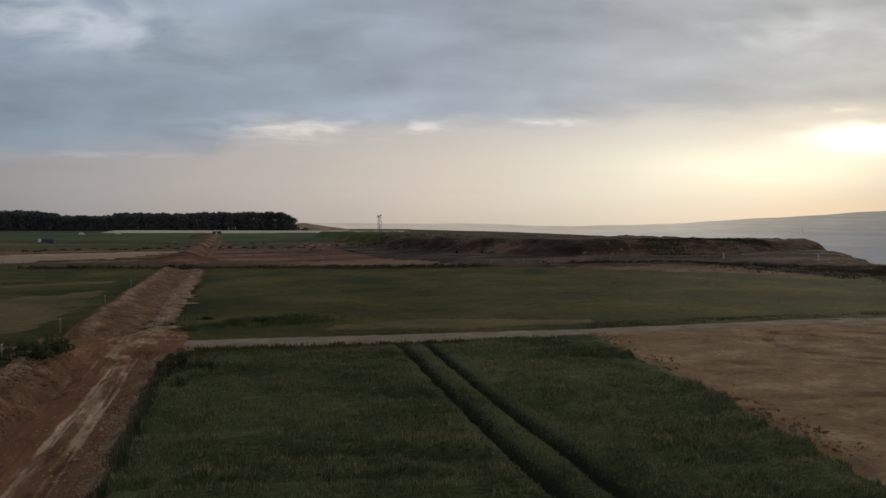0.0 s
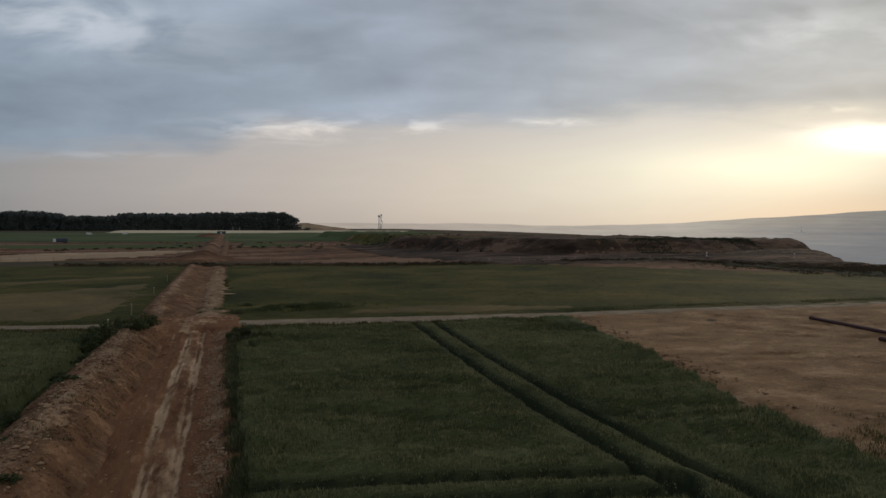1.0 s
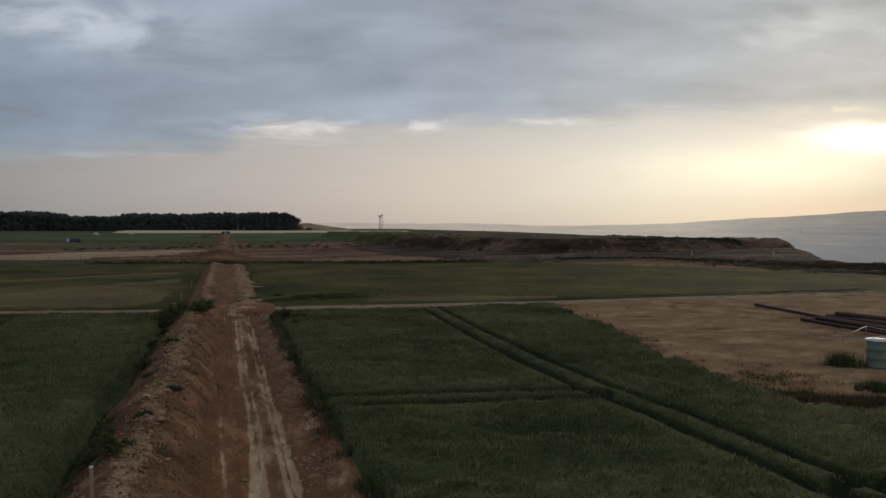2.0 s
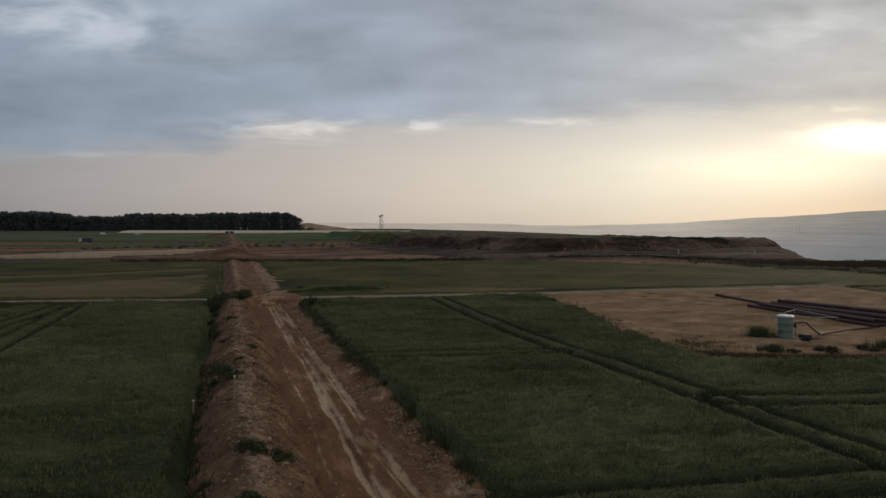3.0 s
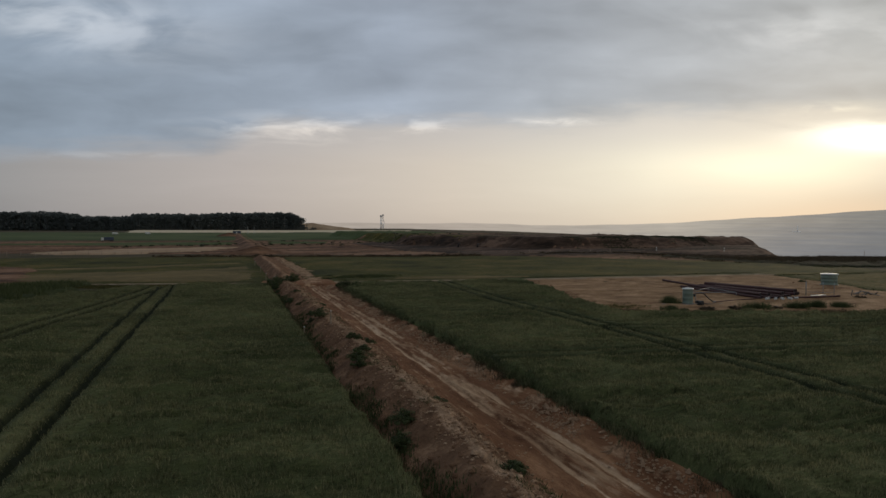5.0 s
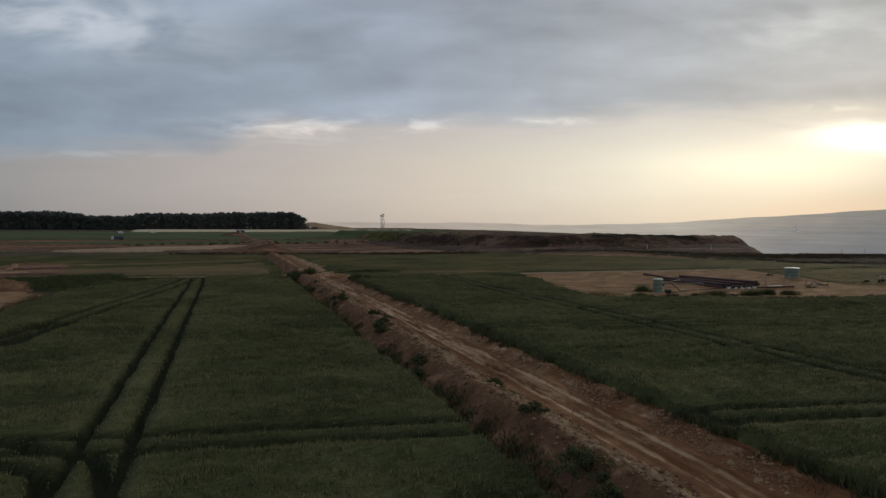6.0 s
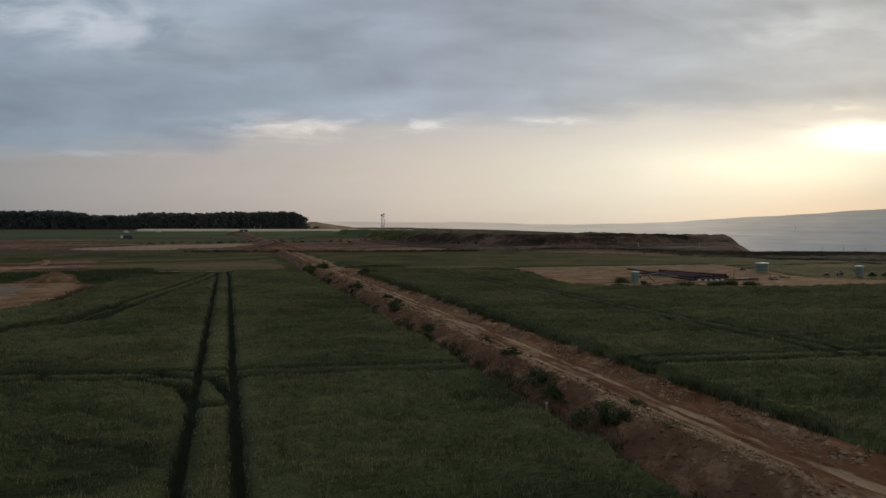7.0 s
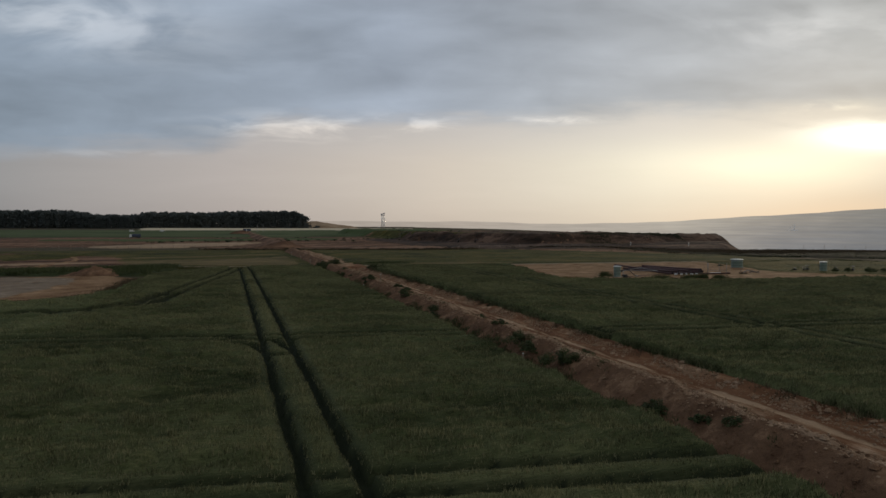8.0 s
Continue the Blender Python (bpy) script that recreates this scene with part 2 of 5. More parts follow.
M_WHEAT = foliage("wheat_blade", (0.050, 0.053, 0.024), (0.110, 0.112, 0.053), (0.196, 0.183, 0.094), 0.09, 0.75, 0.42, rows=(0.14, 0.9, 1))
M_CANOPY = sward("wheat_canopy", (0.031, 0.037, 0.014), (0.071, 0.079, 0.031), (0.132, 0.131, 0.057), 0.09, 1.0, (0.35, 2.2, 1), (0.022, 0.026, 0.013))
M_GRASS = foliage("meadow_grass", (0.024, 0.029, 0.007), (0.050, 0.050, 0.012), (0.094, 0.079, 0.024), 0.06)
M_MEADOW = sward("meadow_sward", (0.019, 0.023, 0.006), (0.049, 0.046, 0.010), (0.106, 0.076, 0.022), 0.07, 0.9, (0.3, 1.0, 1))
M_DRYGRASS = sward("dry_grass", (0.060, 0.050, 0.020), (0.105, 0.078, 0.033), (0.165, 0.115, 0.052), 0.08, 0.9, (0.3, 1.0, 1))
M_BUSH = foliage("bush_leaf", (0.026, 0.036, 0.011), (0.046, 0.058, 0.020), (0.078, 0.088, 0.036), 0.5)
# bluish grey base: the haze before the far wood is put into the leaf colour
M_TREE = foliage("hazed_oak_leaf", (0.058, 0.066, 0.064), (0.068, 0.077, 0.072), (0.080, 0.089, 0.079), 0.03, 0.9, 0.0)
M_BARK = plain("bark", (0.05, 0.038, 0.028), 0.9)
M_GREEN = sward("far_field", (0.032, 0.046, 0.014), (0.052, 0.068, 0.023), (0.085, 0.092, 0.036), 0.01, 0.3)
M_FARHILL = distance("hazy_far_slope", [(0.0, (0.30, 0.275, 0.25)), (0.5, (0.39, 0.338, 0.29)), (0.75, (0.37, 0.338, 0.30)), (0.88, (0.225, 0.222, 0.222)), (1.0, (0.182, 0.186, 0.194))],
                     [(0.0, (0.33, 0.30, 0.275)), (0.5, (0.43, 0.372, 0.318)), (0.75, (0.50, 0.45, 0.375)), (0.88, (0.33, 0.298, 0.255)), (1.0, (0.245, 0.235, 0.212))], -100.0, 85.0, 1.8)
M_TANK = plain("pale_green_plastic", (0.125, 0.160, 0.122), 0.6, 0.0, 0.4, 2.0)
M_LID = plain("white_lid", (0.5, 0.51, 0.48), 0.45, 0.0, 0.25)
M_STEEL = plain("galvanised_steel", (0.22, 0.22, 0.22), 0.55, 0.6, 0.35)
M_PIPE = plain("brown_red_pipe", (0.046, 0.013, 0.012), 0.75, 0.0, 0.35, 1.5)
M_BLACK = plain("black_rubber", (0.014, 0.014, 0.015), 0.6)
M_WHITE = plain("white_paint", (0.55, 0.54, 0.50), 0.5, 0.0, 0.35)
M_WOOD = plain("weathered_post", (0.26, 0.20, 0.14), 0.85, 0.0, 0.4)
M_BLUE = plain("dark_blue_sheet", (0.03, 0.045, 0.075), 0.5)

# ---- shape helpers ----
LATTICE = np.random.RandomState(7).rand(256, 256)


def value_noise(x, y):
    xi, yi = np.floor(x).astype(int), np.floor(y).astype(int)
    fx, fy = x - xi, y - yi
    fx, fy = fx * fx * (3 - 2 * fx), fy * fy * (3 - 2 * fy)
    a, b = LATTICE[xi % 256, yi % 256], LATTICE[(xi + 1) % 256, yi % 256]
    c, d = LATTICE[xi % 256, (yi + 1) % 256], LATTICE[(xi + 1) % 256, (yi + 1) % 256]
    return (a * (1 - fx) + b * fx) * (1 - fy) + (c * (1 - fx) + d * fx) * fy - 0.5


def fbm(x, y, size, octaves=4, seed=0.0):
    """Noise of about -0.5 to 0.5 with features of that size in metres."""
    out, amp, total = 0.0, 1.0, 0.0
    for k in range(octaves):
        f = 2 ** k / size
        out = out + amp * value_noise(x * f + 17.3 * k + seed, y * f - 9.1 * k + seed * 1.7)
        total += amp
        amp *= 0.55
    return out / total * 1.4


def smooth(a, b, v):
    s = np.clip((v - a) / (b - a), 0, 1)
    return s * s * (3 - 2 * s)


def line_distance(x, y, pts):
    """Distance of many places from a polyline."""
    best = np.full(np.shape(x), 1e9)
    for (x0, y0), (x1, y1) in zip(pts, pts[1:]):
        dx, dy = x1 - x0, y1 - y0
        s = np.clip(((x - x0) * dx + (y - y0) * dy) / (dx * dx + dy * dy), 0, 1)
        best = np.minimum(best, np.hypot(x - x0 - s * dx, y - y0 - s * dy))
    return best


def inside(x, y, pts):
    """Signed distance into a polygon: positive within it."""
    within = np.zeros(np.shape(x), bool)
    ring = list(pts) + [pts[0]]
    for (x0, y0), (x1, y1) in zip(ring, ring[1:]):
        if y0 != y1:
            within ^= ((y0 > y) != (y1 > y)) & (x < (x1 - x0) * (y - y0) / (y1 - y0) + x0)
    d = line_distance(x, y, ring)
    return np.where(within, d, -d)


def mesh_object(name, verts, faces, mat, smooth_faces=True):
    """A mesh from arrays of vertices and of triangles or quads."""
    verts, faces = np.asarray(verts, np.float32), np.asarray(faces, np.int32)
    me = bpy.data.meshes.new(name)
    n, k = faces.shape
    me.vertices.add(len(verts))
    me.vertices.foreach_set("co", verts.ravel())
    me.loops.add(n * k)
    me.loops.foreach_set("vertex_index", faces.ravel())
    me.polygons.add(n)
    me.polygons.foreach_set("loop_start", np.arange(0, n * k, k, dtype=np.int32))
    me.polygons.foreach_set("use_smooth", np.full(n, smooth_faces))
    me.update(calc_edges=True)
    me.materials.append(mat)
    return new(name, me)


def sheet(name, xs, ys, height, mat, keep=None):
    """A sheet over the grid xs, ys at height(x, y), only where keep(x, y) holds."""
    X, Y = np.meshgrid(xs, ys)
    Z = height(X, Y)
    idx = np.arange(X.size).reshape(X.shape)
    quads = np.stack([idx[:-1, :-1], idx[:-1, 1:], idx[1:, 1:], idx[1:, :-1]], -1).reshape(-1, 4)
    V = np.stack([X, Y, Z], -1).reshape(-1, 3)
    if keep is not None:
        ok = keep(X, Y).ravel()
        quads = quads[ok[quads].any(1)]
        used = np.unique(quads)
        back = np.zeros(len(V), np.int32)
        back[used] = np.arange(len(used))
        V, quads = V[used], back[quads]
    return mesh_object(name, V, quads, mat)


def along(a, b, step):
    return np.linspace(a, b, max(2, int(round((b - a) / step)) + 1))


# ---- the plan: view-aligned far places are given right/ahead of the start and turned ----
CT, ST = math.cos(radians(TURN)), math.sin(radians(TURN))


def ahead(right, forward):
    return (CT * right - ST * forward, ST * right + CT * forward)


BANK_X, BANK_END = -11.75, 51.5
ROAD = [(-160, 86), (-80, 69.5), (-44, 62.0), (-15, 56.3), (0, 54.2), (16, 51.9), (31, 49.9), (50, 49.0), (72, 47.5), (82, 46.4)]
PAD = [(29.5, 49.5), (26.2, 33), (23.4, 21.5), (21.2, 12.5), (20.6, 6.2), (24, 2.8), (29, 1.1), (45, -2.8), (66, -6.6), (82, -10.2), (80, -1.5), (70, 8), (69.5, 16), (75, 25), (80, 44), (72, 47.3), (50, 49.2)]
LEFT_PAD = [(-47, 30), (-47.5, 14), (-48, 2), (-52, -3), (-58, -5.5), (-80, -8), (-95, 5), (-90, 34), (-66, 38), (-52, 37)]
WHEAT_R = [(-3.7, -128), (-3.6, 40), (-1.2, 46.5), (16, 46.2), (28.3, 46.0), (24.9, 32), (22.0, 21), (19.6, 11.5), (18.3, 5.6), (19.8, 1.3), (24, -1.3), (29, -2.5), (40, -5.5), (57, -8.8), (75, -12.6), (95, -15), (140, -20), (140, -128)]
WHEAT_L = [(-14.3, -128), (-14.3, 49), (-30, 51.5), (-41, 42), (-44.5, 30), (-45.5, 12), (-46.5, -1), (-50, -6), (-58, -9), (-100, -16), (-100, -128)]
PIT_EDGE = [ahead(*p) for p in [(104, 158), (130, 215), (154, 285), (184, 420), (190, 800), (60, 1400), (-100, 2600), (-300, 4800), (4800, 4800), (4800, -400), (700, 60), (300, 112), (140, 140)]]
RIDGE = [ahead(*p) for p in [(-60, 520), (0, 330), (20, 250), (42, 224), (70, 235), (92, 262), (116, 277)]]


def ground_height(x, y):
    z = fbm(x, y, 60, 2, 3.0) * 0.3
    # spoil bank beyond the meadow, its face towards the fields
    d = line_distance(x, y, RIDGE)
    e = d + fbm(x, y, 40, 3, 5.0) * 7 + np.abs(fbm(x, y, 9, 3, 6.0)) * 5
    brow = smooth(46, 38, e) * smooth(22, 32, e)
    side = CT * x + ST * y
    face = smooth(100, 46, e) * 0.9 + smooth(43, 35, e) * (4.1 - 1.1 * smooth(80, 125, side)) + (fbm(x, y, 5, 4, 9.0) * 1.1 + np.abs(fbm(x, y, 3, 3, 4.0)) * 0.6) * brow
    face = face + fbm(x, y, 9, 3, 2.0) * 0.35 * smooth(34, 28, e) + fbm(x, y, 16, 3, 7.0) * 0.5 * smooth(95, 60, e) * smooth(40, 50, e)
    z = z + np.maximum(face, 0)
    r = np.hypot(x, y)
    z = z * smooth(3500, 900, r)
    # the land rises a little towards the wood
    forward, right = -ST * x + CT * y, CT * x + ST * y
    z = z + 3.2 * smooth(480, 1050, forward) * smooth(260, 60, right)
    pit = inside(x, y, PIT_EDGE)
    rim = pit + fbm(x, y, 25, 3, 2.0) * 7
    z = z - 6 * smooth(-3, 14, rim) - 124 * smooth(0, 110, rim)
    # hollow of the sunken track between bank and crop
    on = smooth(56, 46, y)
    lane = smooth(-10.4, -9.2, x) * smooth(-3.9, -5.2, x) * on
    z = z - 0.42 * lane
    return z


def spaced(a, b, near0, near1, step, grow=1.12):
    """Grid lines with that step between near0 and near1, widening out to a and b."""
    mid = list(along(near0, near1, step))
    lo, s = [near0], step
    while lo[-1] > a:
        s *= grow
        lo.append(lo[-1] - s)
    hi, s = [near1], step
    while hi[-1] < b:
        s *= grow
        hi.append(hi[-1] + s)
    return np.array(lo[:0:-1] + mid + hi[1:])


def open_ground(x, y):
    """The bare sheet lies a hand lower where track, banks and crop cover it."""
    lane = smooth(-15.5, -14.0, x) * smooth(-2.5, -4.0, x) * smooth(158, 150, y)
    crop = np.maximum(smooth(0, 2, inside(x, y, WHEAT_R)), smooth(0, 2, inside(x, y, WHEAT_L)))
    return ground_height(x, y) - 0.30 * np.maximum(lane, crop)


ground = tagged(sheet("ground", spaced(-4600, 4600, -90, 160, 2.0, 1.07), spaced(-1200, 4700, -130, 320, 2.0, 1.07), open_ground, M_GROUND),
                "rough dark earth and weeds of open farmland", "ground", kind="structure")


def laid(name, pts, xs, ys, thick, mat, ragged=0.6, grain=0.05, soft=0.6, relief=None):
    """A layer of that thickness on the ground within a polygon, its edge ragged, running out under the ground."""
    def sd(x, y):
        return inside(x, y, pts) + fbm(x, y, 3.0, 4, 4.0) * ragged * 2

    def height(x, y):
        z = ground_height(x, y) + thick * smooth(-soft, soft, sd(x, y)) - 0.06 * smooth(0, -1, sd(x, y)) + fbm(x, y, 1.2, 3, 6.0) * grain
        return z + relief(x, y) if relief else z
    return sheet(name, xs, ys, height, mat, lambda x, y: sd(x, y) > -1.2)


def ribbon(pts, half):
    """The outline of a strip along a polyline."""
    left, right = [], []
    full = half
    for i, p in enumerate(pts):
        half = full(p) if callable(full) else full
        a, b = Vector(pts[max(i - 1, 0)]), Vector(pts[min(i + 1, len(pts) - 1)])
        d = (b - a).normalized()
        left.append((p[0] - d.y * half, p[1] + d.x * half))
        right.append((p[0] + d.y * half, p[1] - d.x * half))
    return left + right[::-1]


# meadow beyond the road, gravel road, sandy yards
FIELD_END = [(-110, 168), (-40, 160), (0, 153), (35, 141), (75, 137), (106, 135), (122, 112), (126, 80), (128, 30), (120, 0)]
tagged(laid("meadow", [(-7, 56), (16, 52.6), (50, 49.5), (110, 42)] + FIELD_END[::-1][2:8] + [(-3, 152), (-4.5, 70)], along(-12, 135, 0.6), along(35, 165, 0.6), 0.16, M_MEADOW, 0.8, 0.16),
       "olive green meadow of rough uncut grass", "meadow", kind="structure")
tagged(laid("meadow_west", [(-14, 58), (-60, 66), (-160, 87), (-160, 175), (-40, 160), (-14, 156)], along(-165, -10, 0.8), along(50, 180, 0.8), 0.16, M_MEADOW, 0.8, 0.16),
       "olive green grassland with worn brown patches", "meadow", kind="structure")
tagged(laid("meadow_east", [(84, -8), (81, -1), (70.8, 8.5), (70.3, 16), (75.8, 25.5), (81, 43), (110, 40), (128, 30), (140, 0), (140, -18)], along(70, 145, 0.7), along(-22, 48, 0.7), 0.16, M_MEADOW, 0.8, 0.2),
       "rough dark green grass beyond the sandy yard", "meadow", kind="structure")
tagged(laid("worn_ground", [(-60, 52), (-160, 70), (-160, 150), (-90, 140), (-62, 110), (-52, 70)], along(-165, -45, 1.0), along(45, 156, 1.0), 0.3, M_FARSOIL, 3.0, 0.3, 1.5),
       "bare brown worn ground west of the track", "bare soil", kind="structure")
tagged(laid("pale_strip", [(-57, 80), (-69, 74), (-90, 70), (-90, 73), (-69, 78)], along(-95, -52, 0.5), along(66, 84, 0.5), 0.5, M_PALE, 0.6, 0.05, 0.5),
       "pale sandy lane over worn ground", "lane", kind="structure")
tagged(laid("sandy_lane", ribbon([(-66.8, 50), (-69.5, 66), (-67.4, 94), (-72, 112)], 0.8), along(-76, -62, 0.5), along(46, 116, 0.5), 0.5, M_PAD, 0.5, 0.05, 0.5),
       "pale lane winding over the worn ground", "lane", kind="structure")
tagged(laid("weed_band", [(-84, 96), (-72, 100), (-72, 130), (-80, 134), (-96, 126), (-94, 110)], along(-100, -66, 1.0), along(90, 138, 1.0), 0.5, M_MEADOW, 3.0, 0.4, 1.5),
       "green weedy patch on worn ground", "weeds", kind="structure")
tagged(laid("dry_patch", [(-80, 72), (-50, 67), (-20, 60.5), (-16, 66), (-30, 76), (-60, 84), (-85, 84)], along(-90, -12, 0.7), along(56, 90, 0.7), 0.24, M_DRYGRASS, 2.0, 0.18, 0.8),
       "patch of brownish dry grass beside the road", "dry grass", kind="structure")
tagged(laid("dry_patch", [(-62, 88), (-28, 92), (-15.5, 104), (-15, 78), (-16, 66), (-30, 69), (-60, 78)], along(-66, -12, 0.6), along(62, 110, 0.6), 0.22, M_DRYGRASS, 3.0, 0.15, 1.2),
       "broad patch of brownish dry grass beside the bank", "dry grass", kind="structure")
tagged(laid("dry_patch", [(-75, 100), (-40, 106), (-17, 118), (-17, 122), (-42, 111), (-75, 105)], along(-80, -13, 0.7), along(96, 126, 0.7), 0.24, M_DRYGRASS, 1.0, 0.15, 0.6),
       "worn brownish line through the grassland", "dry grass", kind="structure")
tagged(laid("dry_patch", [(8, 57.5), (20, 55), (34, 53.5), (34, 57), (18, 61), (9, 61)], along(2, 40, 0.6), along(50, 65, 0.6), 0.24, M_DRYGRASS, 1.5, 0.15, 0.8),
       "patch of brownish dry grass in the meadow", "dry grass", kind="structure")
tagged(laid("gravel_road", ribbon(ROAD, lambda p: 0.45 + 1.1 * float(smooth(-22, -4, p[0]))), spaced(-160, 170, -50, 90, 0.4, 1.05), along(25, 92, 0.4), 0.16, M_ROAD, 0.25, 0.03, 0.4),
       "pale compacted gravel farm road crossing the fields", "road", kind="structure")


def pad_relief(x, y):
    """Wheel scars and turning circles."""
    r = np.abs(np.hypot(x - 45, y - 38) - 5.2)
    s = np.abs(np.hypot(x - 47, y - 37) - 7.6)
    t = np.abs(np.hypot(x - 62, y - 30) - 9.0)
    lanes = np.minimum(np.abs(y - 33 + 0.22 * x), np.abs(y - 31 + 0.22 * x))
    return -0.11 * smooth(0.4, 0.1, np.minimum(np.minimum(r, s), np.minimum(t, lanes)) + fbm(x, y, 2.0, 3, 4.0) * 0.5) + fbm(x, y * 0.5, 2.5, 4, 8.0) * 0.16


tagged(laid("sandy_yard", PAD, along(18, 90, 0.3), along(-12, 52, 0.3), 0.14, M_PAD, 0.5, 0.06, 0.5, pad_relief),
       "sandy brown gravel yard with wheel marks", "yard", kind="structure")
tagged(laid("sandy_yard_west", LEFT_PAD, along(-98, -42, 0.5), along(-12, 42, 0.5), 0.14, M_PAD, 0.6, 0.06),
       "sandy brown bare yard beside the crop", "yard", kind="structure")

tagged(laid("grey_gravel", [(-66, 36.5), (-55.6, 32), (-54.6, 21), (-56, 10), (-57.4, 0), (-62, -2), (-92, 6), (-88, 33)], along(-95, -52, 0.5), along(-6, 40, 0.5), 0.22, M_GREY, 1.2, 0.05, 0.8, lambda x, y: -0.1 * smooth(0.5, 0.2, np.minimum(line_distance(x, y, [(-72, 4), (-62, 22), (-55, 31)]), line_distance(x, y, [(-90, 30), (-70, 31), (-56, 30)])))),
       "grey gravel on the yard with dark wheel lines", "gravel", kind="structure")


# ---- farm track: brown lane with pale ruts ----
def rut_x(y, which):
    return (-7.45, -6.2)[which] + fbm(y, y * 0 + which * 3.0, 14, 3, 2.0) * 0.5


def track_height(x, y):
    z = ground_height(x, y) + 0.05 + fbm(x, y * 0.35, 0.9, 4, 1.0) * 0.14
    for k in (0, 1):
        d = np.abs(x - rut_x(y, k))
        z = z - 0.10 * smooth(0.34, 0.12, d) + 0.05 * smooth(0.2, 0.0, np.abs(d - 0.45))
    edge = np.minimum(smooth(-10.9, -10.3, x), smooth(-3.2, -3.9, x))
    return z - 0.25 * (1 - edge)


def crusted(ob, amount):
    """Gives each vertex its share of pale dried crust."""
    co = np.zeros(len(ob.data.vertices) * 3, np.float32)
    ob.data.vertices.foreach_get("co", co)
    co = co.reshape(-1, 3)
    ob.data.attributes.new("crust", "FLOAT", "POINT").data.foreach_set("value", np.clip(amount(co[:, 0], co[:, 1]), 0, 1).astype(np.float32))
    return ob


def track_crust(x, y):
    """Pale mud dried in thin lines on the wheel tracks and, mottled, between them."""
    mid = -6.75 + fbm(y, y * 0, 16, 2, 3.0) * 0.3
    out = 0.50 * smooth(1.0, 0.45, np.abs(x - mid)) * (0.60 + fbm(x, y * 0.35, 1.5, 4, 5.0) * 1.9)
    for k, off, width in ((0, 0.0, 0.10), (0, 0.34, 0.04), (1, -0.20, 0.06), (1, 0.14, 0.10)):
        w = width + fbm(y, y * 0 + 5.0 * k + off * 9, 4.0, 4, 6.0) * 0.13
        line = smooth(w + 0.14, w - 0.10, np.abs(x - rut_x(y, k) - off) + fbm(x * 2, y * 0.5, 0.9, 3, 3.0) * 0.14)
        out = np.maximum(out, line * (0.88 + fbm(x, y * 0.4, 1.2, 4, 9.0) * 1.7))
    side = smooth(0.14, 0.04, np.abs(x + 8.55 + fbm(y, y * 0, 10, 3, 8.0) * 0.5)) * (0.3 + fbm(y, x * 0, 4.0, 3, 1.0))
    shoulder = 0.42 * smooth(0.75, 0.2, np.abs(x + 4.55)) * smooth(-0.05, 0.2, fbm(x * 0.5, y, 1.3, 4, 2.0))
    return np.maximum(np.maximum(out, side), shoulder)


tagged(crusted(sheet("dirt_track", along(-11, -3, 0.10), along(-100, 58, 0.18), track_height, M_TRACK), track_crust),
       "reddish brown dirt track with pale worn wheel ruts", "track", kind="structure")


# ---- earth banks beside the track ----
def bank_height(x, y):
    crest = BANK_X + fbm(y, y * 0, 9, 3, 4.0) * 0.7
    top = 1.15 + fbm(y, y * 0 + 4, 5, 4, 8.0) * 0.45
    left, right = crest - 2.3, crest + 2.6 + fbm(y, y * 0 + 2, 6, 3, 1.0) * 0.6
    prof = np.where(x < crest, smooth(0, 1, (x - left) / (crest - left)) ** 0.9, 1 - np.clip((x - crest) / (right - crest), 0, 1) ** 1.6)
    cap = smooth(BANK_END + 1, BANK_END - 2.5, y)
    z = prof * top * cap
    lumps = fbm(x, y, 1.4, 5, 7.0) * 0.36 + np.abs(fbm(x, y, 0.5, 3, 2.0)) * 0.24
    lumps = lumps - 0.16 * smooth(0.05, 0.3, fbm(x * 0.25, y, 1.1, 3, 8.0)) * smooth(0, 0.4, prof) * smooth(1.0, 0.7, prof)
    return ground_height(x, y) + z + lumps * smooth(0.03, 0.3, z) - 0.3 * smooth(0.05, 0.0, z)


def bank_crust(x, y):
    """The crest and the heads of the slopes have dried pale."""
    crest = BANK_X + fbm(y, y * 0, 9, 3, 4.0) * 0.7
    across = x - crest - 0.25
    near = np.where(across < 0, smooth(-0.55, -0.05, across), smooth(0.95, 0.1, across))
    return near * (0.68 + fbm(x, y, 1.8, 4, 2.0) * 1.7) + 0.35 * smooth(0.1, 0.4, fbm(x, y, 1.3, 3, 5.0)) * smooth(-0.4, 0.2, across)


near_bank = tagged(crusted(sheet("earth_bank", along(-14.9, -8.3, 0.13), along(-100, 53, 0.16), bank_height, M_BANK), bank_crust),
       "long ridge of heaped brown soil beside the track", "earth bank")


def far_bank_height(x, y):
    top = 1.35 + fbm(y, y * 0 + 1, 8, 4, 3.0) * 0.4
    crest = -11.2 + fbm(y, y * 0 + 7, 12, 3, 3.0) * 0.5
    prof = np.where(x < crest, smooth(0, 1, (x - crest + 2.0) / 2.0), np.clip((-6.6 - x) / (-6.6 - crest), 0, 1) ** 1.05)
    z = prof * top * smooth(58.5, 61.5, y) * smooth(150, 140, y)
    return ground_height(x, y) + z + (fbm(x, y, 1.2, 5, 9.0) * 0.36) * smooth(0.03, 0.3, z) - 0.3 * smooth(0.05, 0.0, z)


far_bank = tagged(crusted(sheet("earth_bank", along(-14, -6, 0.2), along(57, 151, 0.25), far_bank_height, M_BANK), lambda x, y: 0.45 * smooth(1.2, 0.1, np.abs(x + 10.8)) + fbm(x, y, 2.0, 3, 2.0) * 0.5),
       "ridge of heaped brown soil beyond the gravel road", "earth bank")


